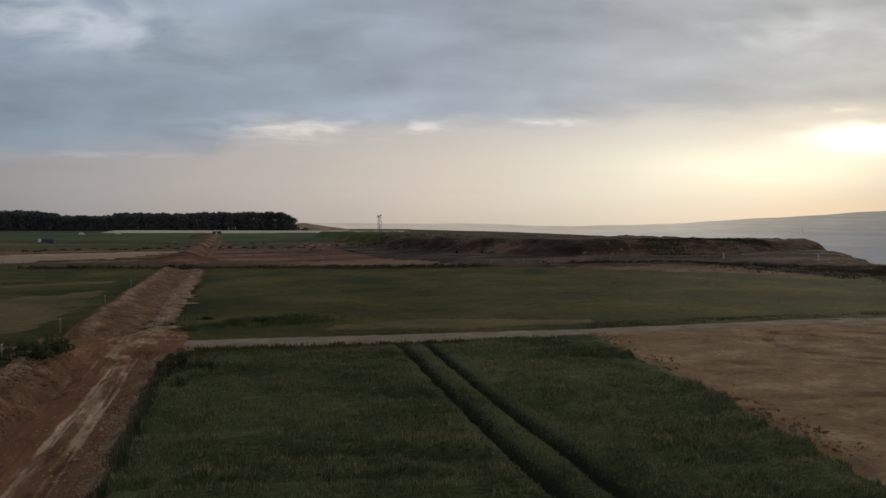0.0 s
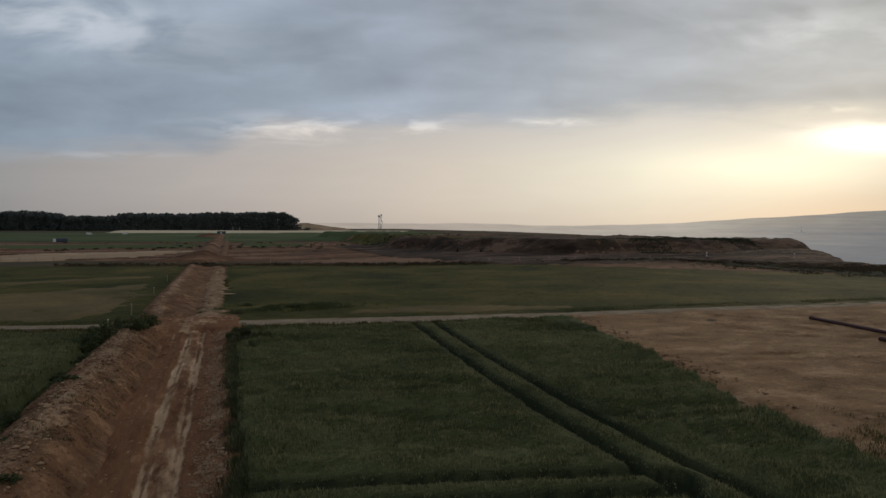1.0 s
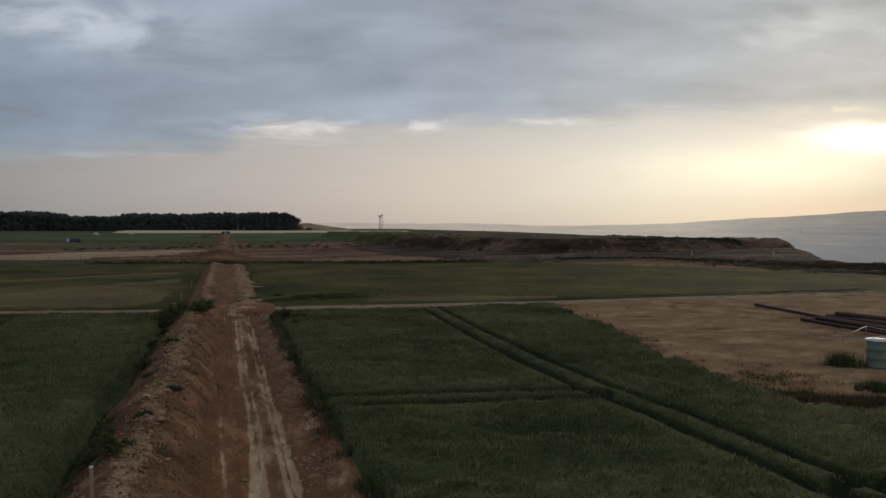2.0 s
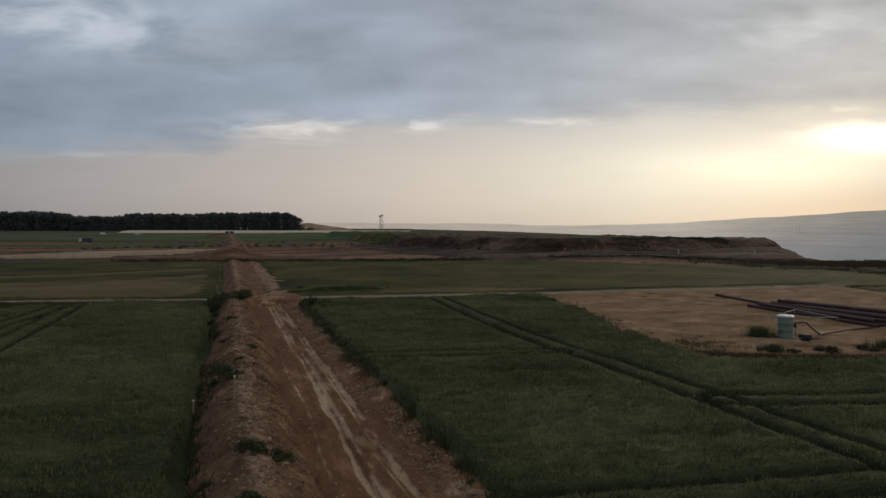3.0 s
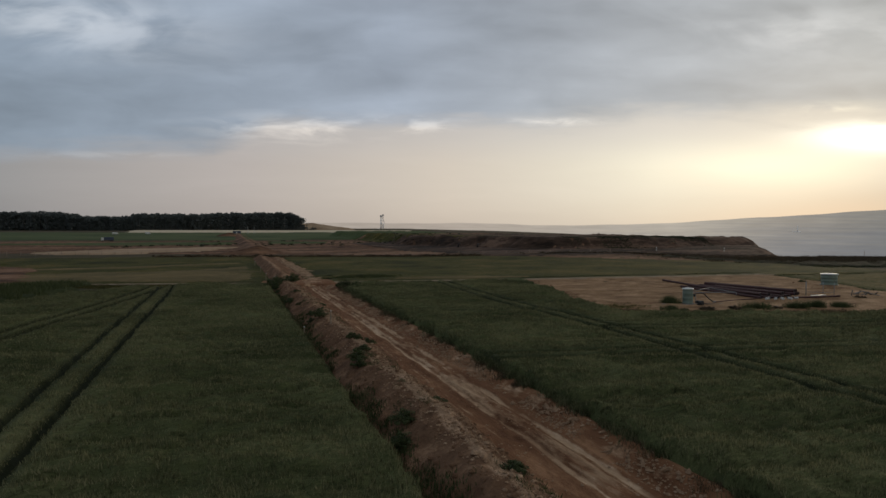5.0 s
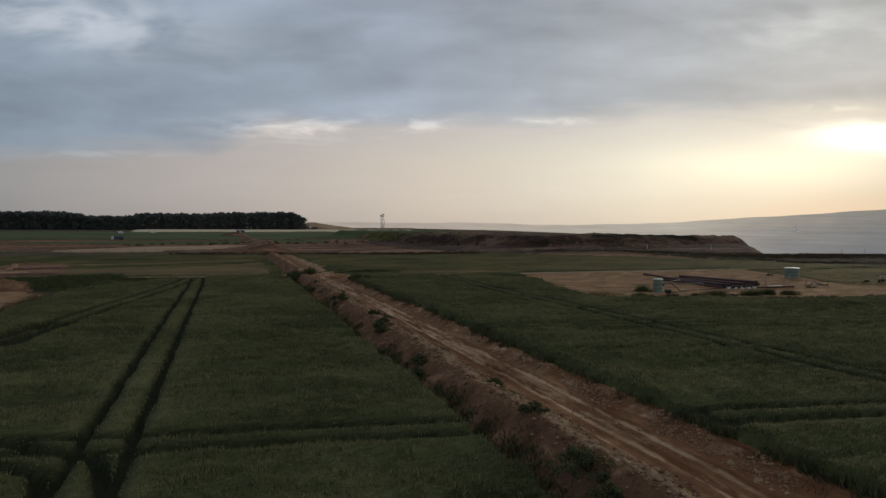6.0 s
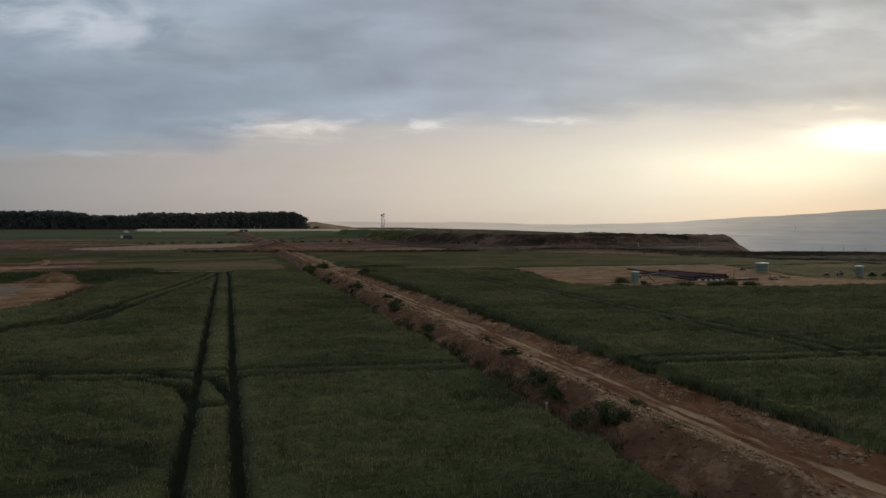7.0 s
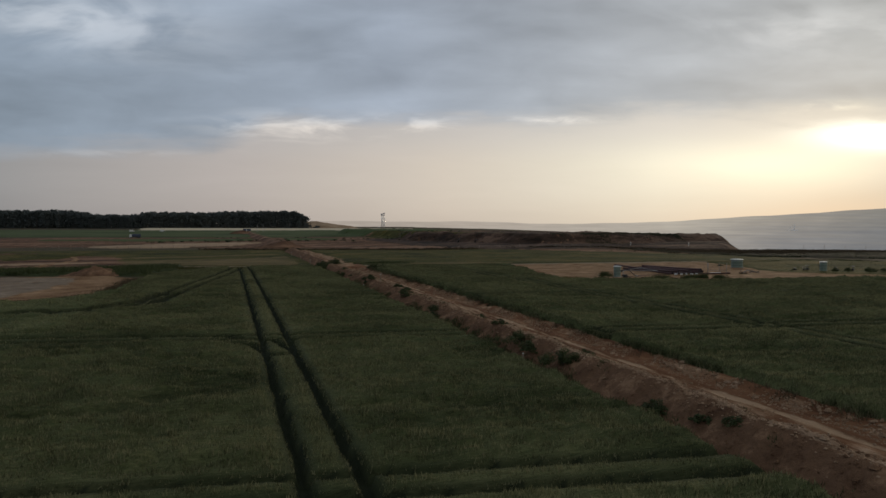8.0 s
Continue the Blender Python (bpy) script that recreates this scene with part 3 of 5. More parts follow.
def crossing_height(x, y):
    e = np.minimum(np.minimum(smooth(-15.5, -14, x), smooth(-2, -3.4, x)), np.minimum(smooth(51, 52.5, y), smooth(61.5, 60, y)))
    return ground_height(x, y) + 0.33 * e - 0.1 + fbm(x, y, 1.0, 4, 2.0) * 0.12


tagged(crusted(sheet("track_crossing", along(-15.5, -2, 0.2), along(51, 61.5, 0.2), crossing_height, M_TRACK), lambda x, y: 0.22 * smooth(3.0, 0.6, np.abs(x + 6.6)) + fbm(x, y * 0.6, 2.0, 4, 2.0) * 1.1), "trampled brown earth where track and road cross", "track", kind="structure")
tagged(laid("rubble_strip", [(-6.6, 60), (-4.9, 60), (-4.8, 90), (-4.9, 150), (-7.4, 150), (-6.9, 90)], along(-9, -2.5, 0.2), along(58, 152, 0.25), 0.16, M_BANK, 0.3, 0.22, 0.3),
       "pale strip of rubble beside the earth bank", "rubble", kind="structure")


# ---- wheat ----
GAUGE = 1.9
TRAMS_L = [  # centre lines of the sprayer's wheel pairs, west field
    (0.17, [(-28.75, -128), (-28.75, 20), (-28.7, 34), (-29.0, 50)]),
    (0.36, [(-30.0, 50), (-31.0, 41), (-33.4, 25), (-36.2, 10), (-38.5, -4)]),
    (0.80, [(-38.5, -4), (-40.6, -13.2), (-45.3, -17.6), (-52.3, -19.2), (-100, -24)]),
    (0.26, [(-100, -28.4), (-47, -36.2), (-28, -39.8), (-14.3, -41.7)]),
    (0.2, [(-100, -58.5), (-39, -67.4), (-22.7, -69.9), (-14.3, -71.2)]),
    (0.25, [(-28.75, -45.6), (-29.6, -41.8), (-32.5, -39.6), (-37, -38.3)]),
]
TRAMS_R = [
    (0.21, [(13.1, 47), (12.0, 34), (11.3, 25), (10.75, 15), (10.7, 8), (11.2, 2), (11.2, -8), (10.9, -25), (11.0, -45), (11.4, -128)]),
    (0.34, [(-3, -43.6), (1.2, -44.3), (6.3, -45.2), (30, -49), (140, -60)]),
    (0.30, [(11.6, -7.4), (14, -8.2), (19.5, -9.7), (32, -12.4), (80, -22), (140, -30)]),
    (0.30, [(-3.3, 9.5), (0.4, 8.9), (5.2, 7.9), (9.6, 7.0)]),
    (0.14, [(-2.8, -16.2), (1.7, -16.9), (9.0, -17.8), (40, -23), (140, -40)]),
]


def tram_depth(x, y, trams):
    """1 in a wheel gap, 0 in standing crop."""
    gap = np.zeros(np.shape(x))
    for half, pts in trams:
        d = line_distance(x, y, pts) + fbm(x, y, 1.6, 4, 4.0) * 0.26
        gap = np.maximum(gap, smooth(half + 0.15, half - 0.08, np.abs(d - GAUGE / 2)))
    return gap


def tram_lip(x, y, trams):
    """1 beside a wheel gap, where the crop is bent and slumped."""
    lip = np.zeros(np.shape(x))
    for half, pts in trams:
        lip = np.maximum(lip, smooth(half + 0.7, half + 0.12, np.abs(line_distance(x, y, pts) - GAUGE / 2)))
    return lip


def tram_near(x, y, trams):
    """1 on a tramline and its slumped edges."""
    near = np.zeros(np.shape(x))
    for half, pts in trams:
        near = np.maximum(near, smooth(2.6, 1.2, line_distance(x, y, pts)))
    return near


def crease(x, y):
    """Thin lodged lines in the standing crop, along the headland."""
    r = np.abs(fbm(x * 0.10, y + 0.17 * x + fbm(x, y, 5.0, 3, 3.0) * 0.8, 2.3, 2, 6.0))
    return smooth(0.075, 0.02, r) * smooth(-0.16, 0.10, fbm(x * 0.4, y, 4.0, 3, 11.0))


def crop_height(x, y, edge, trams):
    sd = inside(x, y, edge) + fbm(x, y, 1.1, 4, 5.0) * 0.55
    even = 1 - 0.92 * tram_near(x, y, trams)
    top = 0.66 + (fbm(x, y, 9, 4, 1.0) * 0.14 + fbm(x, y, 0.8, 3, 3.0) * 0.34 + fbm(x * 0.10, y + 0.17 * x, 1.1, 3, 6.0) * 0.46 - 0.40 * crease(x, y)) * even - 0.06 * tram_lip(x, y, trams)
    return top * smooth(-0.1, 0.25, sd) * (1 - 0.95 * tram_depth(x, y, trams)) - 0.15 * smooth(0.1, -0.3, sd), sd


def wheat_field(name, edge, trams, parts, label):
    root = tagged(new(name), label, "wheat field", kind="stuff")
    for xs, ys in parts:
        def z_of(x, y):
            h, sd = crop_height(x, y, edge, trams)
            return ground_height(x, y) + h
        ob = sheet("canopy", xs, ys, z_of, M_CANOPY, lambda x, y: inside(x, y, edge) > -0.9)
        ob.parent = root
        me = ob.data
        co = np.zeros(len(me.vertices) * 3, np.float32)
        me.vertices.foreach_get("co", co)
        co = co.reshape(-1, 3)
        # share of dark colour: crushed gaps, plus painted shade on lips and in creases
        me.attributes.new("wear_shade", "FLOAT", "POINT").data.foreach_set("value", np.maximum(np.maximum(smooth(0.0, 0.15, tram_depth(co[:, 0], co[:, 1], trams)), 0.6 * tram_lip(co[:, 0], co[:, 1], trams) ** 1.5), 0.55 * crease(co[:, 0], co[:, 1])).astype(np.float32))
    return root


def blades(name, mat, parent, edge, trams, box, count, seed, tall=(0.04, 0.17), wide=0.028, lean=0.14, low=0.36, base=None):
    """Single leaves and ears standing out of the canopy, one triangle each."""
    rng = np.random.RandomState(seed)
    x, y = rng.uniform(box[0], box[1], count), rng.uniform(box[2], box[3], count)
    h, sd = crop_height(x, y, edge, trams) if base is None else base(x, y)
    ok = (sd > 0.05) & (h > low)
    x, y, h = x[ok], y[ok], h[ok]
    n = len(x)
    z = ground_height(x, y) + h - 0.08
    a = rng.uniform(0, 2 * np.pi, n)
    up = rng.uniform(*tall, n) * (0.45 + 1.7 * (fbm(x, y, 0.9, 3, 8.0) + 0.4)) + 0.08
    if base is None:
        up = up * (1 - 0.45 * tram_lip(x, y, trams))
    w = rng.uniform(0.6, 1.4, n) * wide
    lx, ly = rng.normal(0, lean, n) * up * 2, rng.normal(0, lean, n) * up * 2
    V = np.empty((n, 3, 3), np.float32)
    V[:, 0] = np.stack([x - np.cos(a) * w, y - np.sin(a) * w, z], -1)
    V[:, 1] = np.stack([x + np.cos(a) * w, y + np.sin(a) * w, z], -1)
    V[:, 2] = np.stack([x + lx, y + ly, z + up], -1)
    ob = mesh_object(name, V.reshape(-1, 3), np.arange(3 * n).reshape(-1, 3), mat, False)
    ob.parent = parent
    return ob


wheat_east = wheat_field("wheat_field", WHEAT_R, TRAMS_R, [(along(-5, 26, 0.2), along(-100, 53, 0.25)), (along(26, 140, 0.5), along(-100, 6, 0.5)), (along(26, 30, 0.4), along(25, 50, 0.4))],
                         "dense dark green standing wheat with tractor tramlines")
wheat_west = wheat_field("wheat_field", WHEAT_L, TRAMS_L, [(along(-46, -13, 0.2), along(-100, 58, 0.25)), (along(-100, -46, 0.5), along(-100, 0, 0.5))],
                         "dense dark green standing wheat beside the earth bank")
blades("wheat_blades", M_WHEAT, wheat_east, WHEAT_R, TRAMS_R, (-4, 24, -75, 50), 620000, 1)
blades("wheat_blades", M_WHEAT, wheat_east, WHEAT_R, TRAMS_R, (24, 62, -70, 8), 430000, 2, wide=0.03)
blades("wheat_blades", M_WHEAT, wheat_east, WHEAT_R, TRAMS_R, (62, 120, -70, 0), 160000, 5, wide=0.045)
blades("wheat_blades", M_WHEAT, wheat_west, WHEAT_L, TRAMS_L, (-45, -14, -75, 52), 620000, 3)
blades("wheat_blades", M_WHEAT, wheat_west, WHEAT_L, TRAMS_L, (-80, -45, -75, 0), 80000, 4, wide=0.035)

# ---- the far country ----
def hill(name, cols, low, crest, mat, label, wave=6.0):
    """A far slope: cols are (right/ahead, height of crest); it climbs from low to the crest away from the start."""
    rows = 14
    V, Q = [], []
    for i, (tan, dist, top) in enumerate(cols):
        for j in range(rows):
            s = j / (rows - 1)
            f = dist * (0.55 + 0.45 * s)
            px, py = ahead(tan * f, f)
            V.append((px, py, low + (top - low) * s ** 0.8 + math.sin(i * 1.7 + j) * wave * s * (1 - s)))
    for i in range(len(cols) - 1):
        for j in range(rows - 1):
            a = i * rows + j
            Q.append((a, a + rows, a + rows + 1, a + 1))
    return tagged(mesh_object(name, V, Q, mat), label, "hills", kind="structure")


def crest_of(tan):
    """Height of the far side's crest by direction."""
    t = np.clip(tan, -1.5, 1.5)
    return 36 - 13 * smooth(0.0, 0.2, t) + 106 * smooth(0.22, 0.85, t) + 6 * smooth(0.2, 0.4, t) + 2.0 * math.sin(tan * 31) + 1.2 * math.sin(tan * 83)


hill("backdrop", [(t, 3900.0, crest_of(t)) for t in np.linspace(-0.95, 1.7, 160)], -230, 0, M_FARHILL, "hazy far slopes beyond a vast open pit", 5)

# stripped ground, pale strips and green fields between meadow and woods
tagged(laid("stripped_land", [ahead(*p) for p in [(-330, 150), (-150, 172), (-20, 160), (10, 151), (60, 128), (95, 108), (104, 150), (150, 228), (178, 288), (120, 330), (0, 380), (-150, 380), (-330, 330)]],
            along(-260, 310, 1.5), along(60, 460, 1.5), 0.25, M_FARSOIL, 3.0, 0.5, 2.0), "dark brown stripped topsoil", "bare soil", kind="structure")
tagged(laid("spoil_apron", [ahead(*p) for p in [(66, 168), (84, 150), (100, 146), (120, 186), (138, 222), (158, 280), (166, 300), (140, 270), (112, 226), (88, 196)]], along(90, 275, 1.0), along(85, 265, 1.0), 0.6, M_SPOIL, 3.0, 0.5, 1.5), "dark weedy apron before the spoil bank", "bare soil", kind="structure")


def spoil_height(x, y):
    d = line_distance(x, y, RIDGE[2:])
    w = smooth(60, 44, d) * smooth(24, 32, d)
    rough = fbm(x, y, 4.0, 4, 3.0) * 1.0 + np.abs(fbm(x * 0.4, y, 2.2, 3, 8.0)) * 0.8
    return ground_height(x, y) + 0.45 + rough * (0.12 + 0.45 * w) - 1.3 * smooth(70, 85, d + fbm(x, y, 20, 3, 6.0) * 16)


tagged(sheet("spoil_bank", along(40, 290, 0.9), along(110, 330, 0.9), spoil_height, M_SPOIL, lambda x, y: (line_distance(x, y, RIDGE[2:]) < 92) & (inside(x, y, PIT_EDGE) < 25)),
       "rough dark brown spoil bank with weedy face", "spoil bank", kind="structure")
tagged(laid("pale_strip", [(-14, 256), (-30, 204), (-52, 190), (-74, 192), (-84, 203), (-60, 236)], along(-95, -8, 1.0), along(185, 262, 1.0), 0.55, M_PALE, 3.0, 0.2, 1.0),
       "pale sandy strip of haul road", "haul road", kind="structure")
tagged(laid("far_field", [ahead(*p) for p in [(-900, 400), (-150, 405), (-20, 430), (40, 620), (-20, 800), (-900, 800)]], along(-900, 300, 6), along(350, 1100, 6), 0.6, M_GREEN, 6, 0.3, 5.0),
       "green far crop field before the wood", "field", kind="structure")
# the track runs on towards the wood, with its ridge of soil
def ridge_on(x, y):
    crest = -11.0 + 0.004 * (y - 200)
    z = 1.5 * smooth(4.2, 0.4, np.abs(x - crest)) * smooth(180, 196, y) * smooth(742, 700, y)
    return ground_height(x, y) + 0.5 + z + fbm(x, y, 5.0, 4, 9.0) * 0.5 - 0.9 * smooth(4.6, 5.6, np.abs(x - crest))


tagged(sheet("earth_bank", along(-18, -1, 0.6), along(178, 748, 2.0), ridge_on, M_FARSOIL, lambda x, y: np.abs(x + 11.0 - 0.004 * (y - 200)) < 6),
       "low brown ridge of soil running on across the plain", "earth bank", kind="structure")
tagged(laid("haul_lane", ribbon([(-5.2, 178), (-4.6, 330), (-3.6, 500), (-2.4, 745)], 1.3), along(-9, 2, 0.6), along(175, 748, 2.0), 0.6, M_BANK, 0.5, 0.1, 0.6),
       "narrow brown lane beside the ridge of soil", "lane", kind="structure")
tagged(laid("weed_band", [(57, 360), (63, 262), (72, 204), (84, 190), (100, 196), (86, 232), (74, 300), (70, 372)], along(50, 108, 1.0), along(180, 380, 1.0), 0.6, M_MEADOW, 3.0, 0.5, 1.5),
       "dark weedy band on the stripped land", "weeds", kind="structure")
tagged(laid("far_field", [(21.8, 462), (48, 405), (62, 378), (74, 372), (112, 340), (150, 520), (108, 830), (60, 830), (10, 560)], along(0, 160, 3), along(335, 840, 3), 0.9, M_GREEN, 4.0, 0.3, 3.0),
       "green far crop field beyond the stripped land", "field", kind="structure")
tagged(laid("weed_band", [(-62, 300), (-20, 306), (-16, 345), (-70, 350), (-130, 340), (-130, 318)], along(-136, -10, 1.5), along(292, 356, 1.5), 0.55, M_GREEN, 4.0, 0.5, 2.0),
       "green weedy band before the far fields", "weeds", kind="structure")
tagged(laid("weed_band", [(2, 318), (30, 300), (34, 330), (6, 372)], along(-4, 40, 1.2), along(292, 380, 1.2), 0.55, M_GREEN, 3.0, 0.5, 2.0),
       "green weedy patch beside the haul lane", "weeds", kind="structure")
tagged(laid("bare_band", [(-88, 225), (-60, 262), (-18, 290), (34, 268), (46, 230), (20, 262), (-16, 272), (-50, 272), (-84, 236)], along(-95, 52, 1.0), along(218, 298, 1.0), 0.4, M_BANK, 2.0, 0.3, 1.0),
       "reddish brown band of bare soil", "bare soil", kind="structure")
tagged(laid("pale_strip", [ahead(*p) for p in [(-420, 820), (-300, 815), (-60, 815), (-60, 1120), (-560, 1120)]], along(-400, 450, 6), along(800, 1300, 6), 1.0, M_RIPE, 4, 0.2, 4.0),
       "pale ripe field strip before the wood", "field", kind="structure")


def clump(rng, cx, cy, cz, rad, leaves, size, squash=0.8):
    """Leaf faces scattered through an uneven crown."""
    d = rng.normal(0, 1, (leaves, 3))
    d /= np.linalg.norm(d, axis=1)[:, None]
    r = rad * rng.uniform(0.55, 1.05, leaves) ** 0.6
    c = np.stack([cx + d[:, 0] * r, cy + d[:, 1] * r, cz + d[:, 2] * r * squash], -1)
    u = rng.normal(0, 1, (leaves, 3))
    u -= d * (u * d).sum(1)[:, None] * 0.7
    u /= np.linalg.norm(u, axis=1)[:, None]
    v = np.cross(d, u)
    s = (size * rng.uniform(0.6, 1.4, leaves))[:, None]
    return np.stack([c - u * s, c + v * s * 0.8, c + u * s, c - v * s * 0.8], 1)


def wood_top(tan):
    """Height of the canopy along the wood's front."""
    h = 32.0 + 3.0 * smooth(-0.60, -0.64, tan) - 5.2 * smooth(-0.60, -0.575, tan) * smooth(-0.495, -0.505, tan)
    h = h - 0.8 * smooth(-0.50, -0.40, tan) + 2.0 * smooth(-0.40, -0.34, tan)
    return h * (1 - 0.30 * smooth(-0.247, -0.224, tan))


def woods():
    """Front ranks of a tall broadleaved wood: rounded crowns that close up into one canopy."""
    rng = np.random.RandomState(11)
    quads, trunks = [], []
    for rank in range(5):
        for k in range(150):
            tan = -1.25 + (1.25 - 0.231) * (k + rng.uniform(-0.7, 0.7)) / 149
            f = 1120 + rank * 14 + 150 * float(smooth(-0.4, -0.22, tan)) + rng.uniform(-6, 6)
            px, py = ahead(tan * f, f)
            hgt = float(wood_top(tan)) * f / 1150 + rng.uniform(-2.2, 0.9) + rng.choice([0.0, 0.0, 0.0, 1.4])
            trunks.append((px, py, hgt))
            wide = rng.uniform(4.5, 7.0)
            for q in range(12):
                a, rr = rng.uniform(0, 6.28), wide * rng.uniform(0, 1) ** 0.5
                rad = rng.uniform(2.2, 4.2)
                dome = hgt * (1 - 0.16 * (rr / wide) ** 2)
                z = dome - rad * 0.75 if q < 7 else hgt * rng.uniform(0.12, 0.7)
                quads.append(clump(rng, px + math.cos(a) * rr, py + math.sin(a) * rr, 3.0 + z, rad, 40, 0.85))
    # boughs between the crowns, down to the wood's skirt
    n = 150000
    pick = rng.randint(0, len(trunks), n)
    T = np.array(trunks)[pick]
    c = np.stack([T[:, 0] + rng.normal(0, 4.5, n), T[:, 1] + rng.normal(0, 3.0, n), 2.0 + T[:, 2] * rng.uniform(0.0, 0.88, n)], -1)
    a, b = rng.normal(0, 1, (n, 3)), rng.normal(0, 1, (n, 3))
    a, b = a / np.linalg.norm(a, axis=1)[:, None], b / np.linalg.norm(b, axis=1)[:, None]
    k = rng.uniform(0.6, 1.5, n)[:, None]
    quads.append(np.stack([c - a * k, c + b * k, c + a * k, c - b * k], 1))
    # low bushes running out from the wood's corner
    for k in range(26):
        tan = rng.uniform(-0.226, -0.205)
        px, py = ahead(tan * 1290, 1290 + rng.uniform(-10, 10))
        rad = rng.uniform(1.5, 3.4) * (1 - 0.5 * (tan + 0.226) / 0.021)
        quads.append(clump(rng, px, py, 3.5 + rad * rng.uniform(0.5, 2.2), rad, 60, 0.7))
    V = np.concatenate(quads).reshape(-1, 3)
    root = tagged(new("woodland"), "dark dense broadleaved wood on the horizon", "wood", kind="stuff")
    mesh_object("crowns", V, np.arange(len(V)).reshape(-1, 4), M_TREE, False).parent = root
    TV, TQ = [], []
    for px, py, hgt in trunks:
        o = len(TV)
        for s, z in ((0.5, 1.0), (0.25, 3 + hgt * 0.75)):
            for c in range(5):
                TV.append((px + s * math.cos(c * 1.257), py + s * math.sin(c * 1.257), z))
        TQ += [(o + c, o + (c + 1) % 5, o + 5 + (c + 1) % 5, o + 5 + c) for c in range(5)]
    mesh_object("trunks", TV, TQ, M_BARK).parent = root


woods()


# ---- scrub on the spoil bank, at the pit's edge and along the fence ----
def scrub(name, places, rad, tall, leaves, size, mat, label, seed, lift=0.2):
    rng = np.random.RandomState(seed)
    out = []
    z = ground_height(places[:, 0], places[:, 1])
    for (x, y), g in zip(places, z):
        r = rad * rng.uniform(0.6, 1.4)
        out.append(clump(rng, x, y, g + lift + tall * rng.uniform(0.2, 0.6), r, leaves, size, min(1.0, tall / (2 * rad) * rng.uniform(0.7, 1.3))))
    V = np.concatenate(out).reshape(-1, 3)
    return tagged(mesh_object(name, V, np.arange(len(V)).reshape(-1, 4), mat, False), label, "scrub", kind="stuff")


M_SCRUB = foliage("dry_scrub", (0.028, 0.021, 0.012), (0.050, 0.037, 0.020), (0.082, 0.058, 0.033), 0.05)
M_DARKSCRUB = foliage("dark_scrub", (0.020, 0.024, 0.012), (0.036, 0.041, 0.021), (0.060, 0.063, 0.034), 0.05)
rng = np.random.RandomState(81)
ridge_pts = np.array(RIDGE[3:])
q = rng.uniform(0, len(ridge_pts) - 1.02, 900)
i = q.astype(int)
along_ridge = ridge_pts[i] + (ridge_pts[i + 1] - ridge_pts[i]) * (q - i)[:, None]
toward = np.array(ahead(0.15, -1.0))
pts = along_ridge + toward * rng.uniform(29, 43, 900)[:, None] + rng.normal(0, 2.5, (900, 2))
ok = (fbm(pts[:, 0], pts[:, 1], 14, 4, 4.0) > 0.0) & (q < 2.7)
bank_places = pts[ok]
edge = np.array([ahead(*p) for p in [(86, 132), (98, 120), (112, 126), (140, 132), (200, 122), (300, 104)]])
q = rng.uniform(0, len(edge) - 1.02, 900)
i = q.astype(int)
pts = edge[i] + (edge[i + 1] - edge[i]) * (q - i)[:, None] + rng.normal(0, 7, (900, 2))
pts = np.concatenate([pts, pts + rng.normal(0, 3.5, (900, 2)), pts + rng.normal(0, 2.0, (900, 2))])
edge_places = pts
pts = np.array([ahead(*p) for p in zip(rng.uniform(60, 165, 900), rng.uniform(130, 262, 900))])
ok = (inside(pts[:, 0], pts[:, 1], PIT_EDGE) < -3) & (fbm(pts[:, 0], pts[:, 1], 30, 3, 9.0) > -0.05)
slope_places = pts[ok]
line = np.array(FIELD_END[1:7])
q = rng.uniform(0, len(line) - 1.02, 420)
i = q.astype(int)
pts = line[i] + (line[i + 1] - line[i]) * (q - i)[:, None] + rng.normal(0, 1.2, (420, 2))
ok = fbm(pts[:, 0], pts[:, 1], 9, 3, 4.0) > -0.1
scrub("fence_scrub", pts[ok], 0.7, 0.6, 24, 0.2, M_SCRUB, "low dark weeds along the fence", 94)
REEDS = [(-95, 46), (-66, 43), (-58, 41), (-50, 38), (-45.5, 36), (-42.5, 50), (-41, 64), (-54, 58), (-75, 56), (-95, 62)]
M_REEDS = sward("weed_bed", (0.013, 0.017, 0.006), (0.027, 0.033, 0.011), (0.048, 0.053, 0.020), 0.1, 0.9)
tagged(laid("weed_bed", REEDS, along(-98, -38, 0.6), along(32, 68, 0.6), 0.45, M_REEDS, 1.5, 0.3, 0.8), "dark green bed of tall weeds behind the west yard", "weeds", kind="structure")
pts = np.array([ahead(*p) for p in zip(rng.uniform(-160, 10, 300), rng.uniform(225, 420, 300))])
ok = fbm(pts[:, 0] * 0.3, pts[:, 1], 25, 3, 3.0) > 0.1
scrub("plain_scrub", pts[ok], 1.4, 0.6, 24, 0.35, M_DARKSCRUB, "dark weed rows on stripped land", 96)

M_DRYWEED = foliage("dry_red_weeds", (0.052, 0.036, 0.019), (0.088, 0.061, 0.033), (0.14, 0.098, 0.057), 0.1)

# ---- part helper ----
def part(name, bm, mat, parent, label=""):
    """A bmesh as one mesh object under a thing or part."""
    me = bpy.data.meshes.new(name)
    bm.to_mesh(me)
    bm.free()
    me.materials.append(mat)
    ob = new(name, me)
    ob.parent = parent
    return tagged(ob, label)


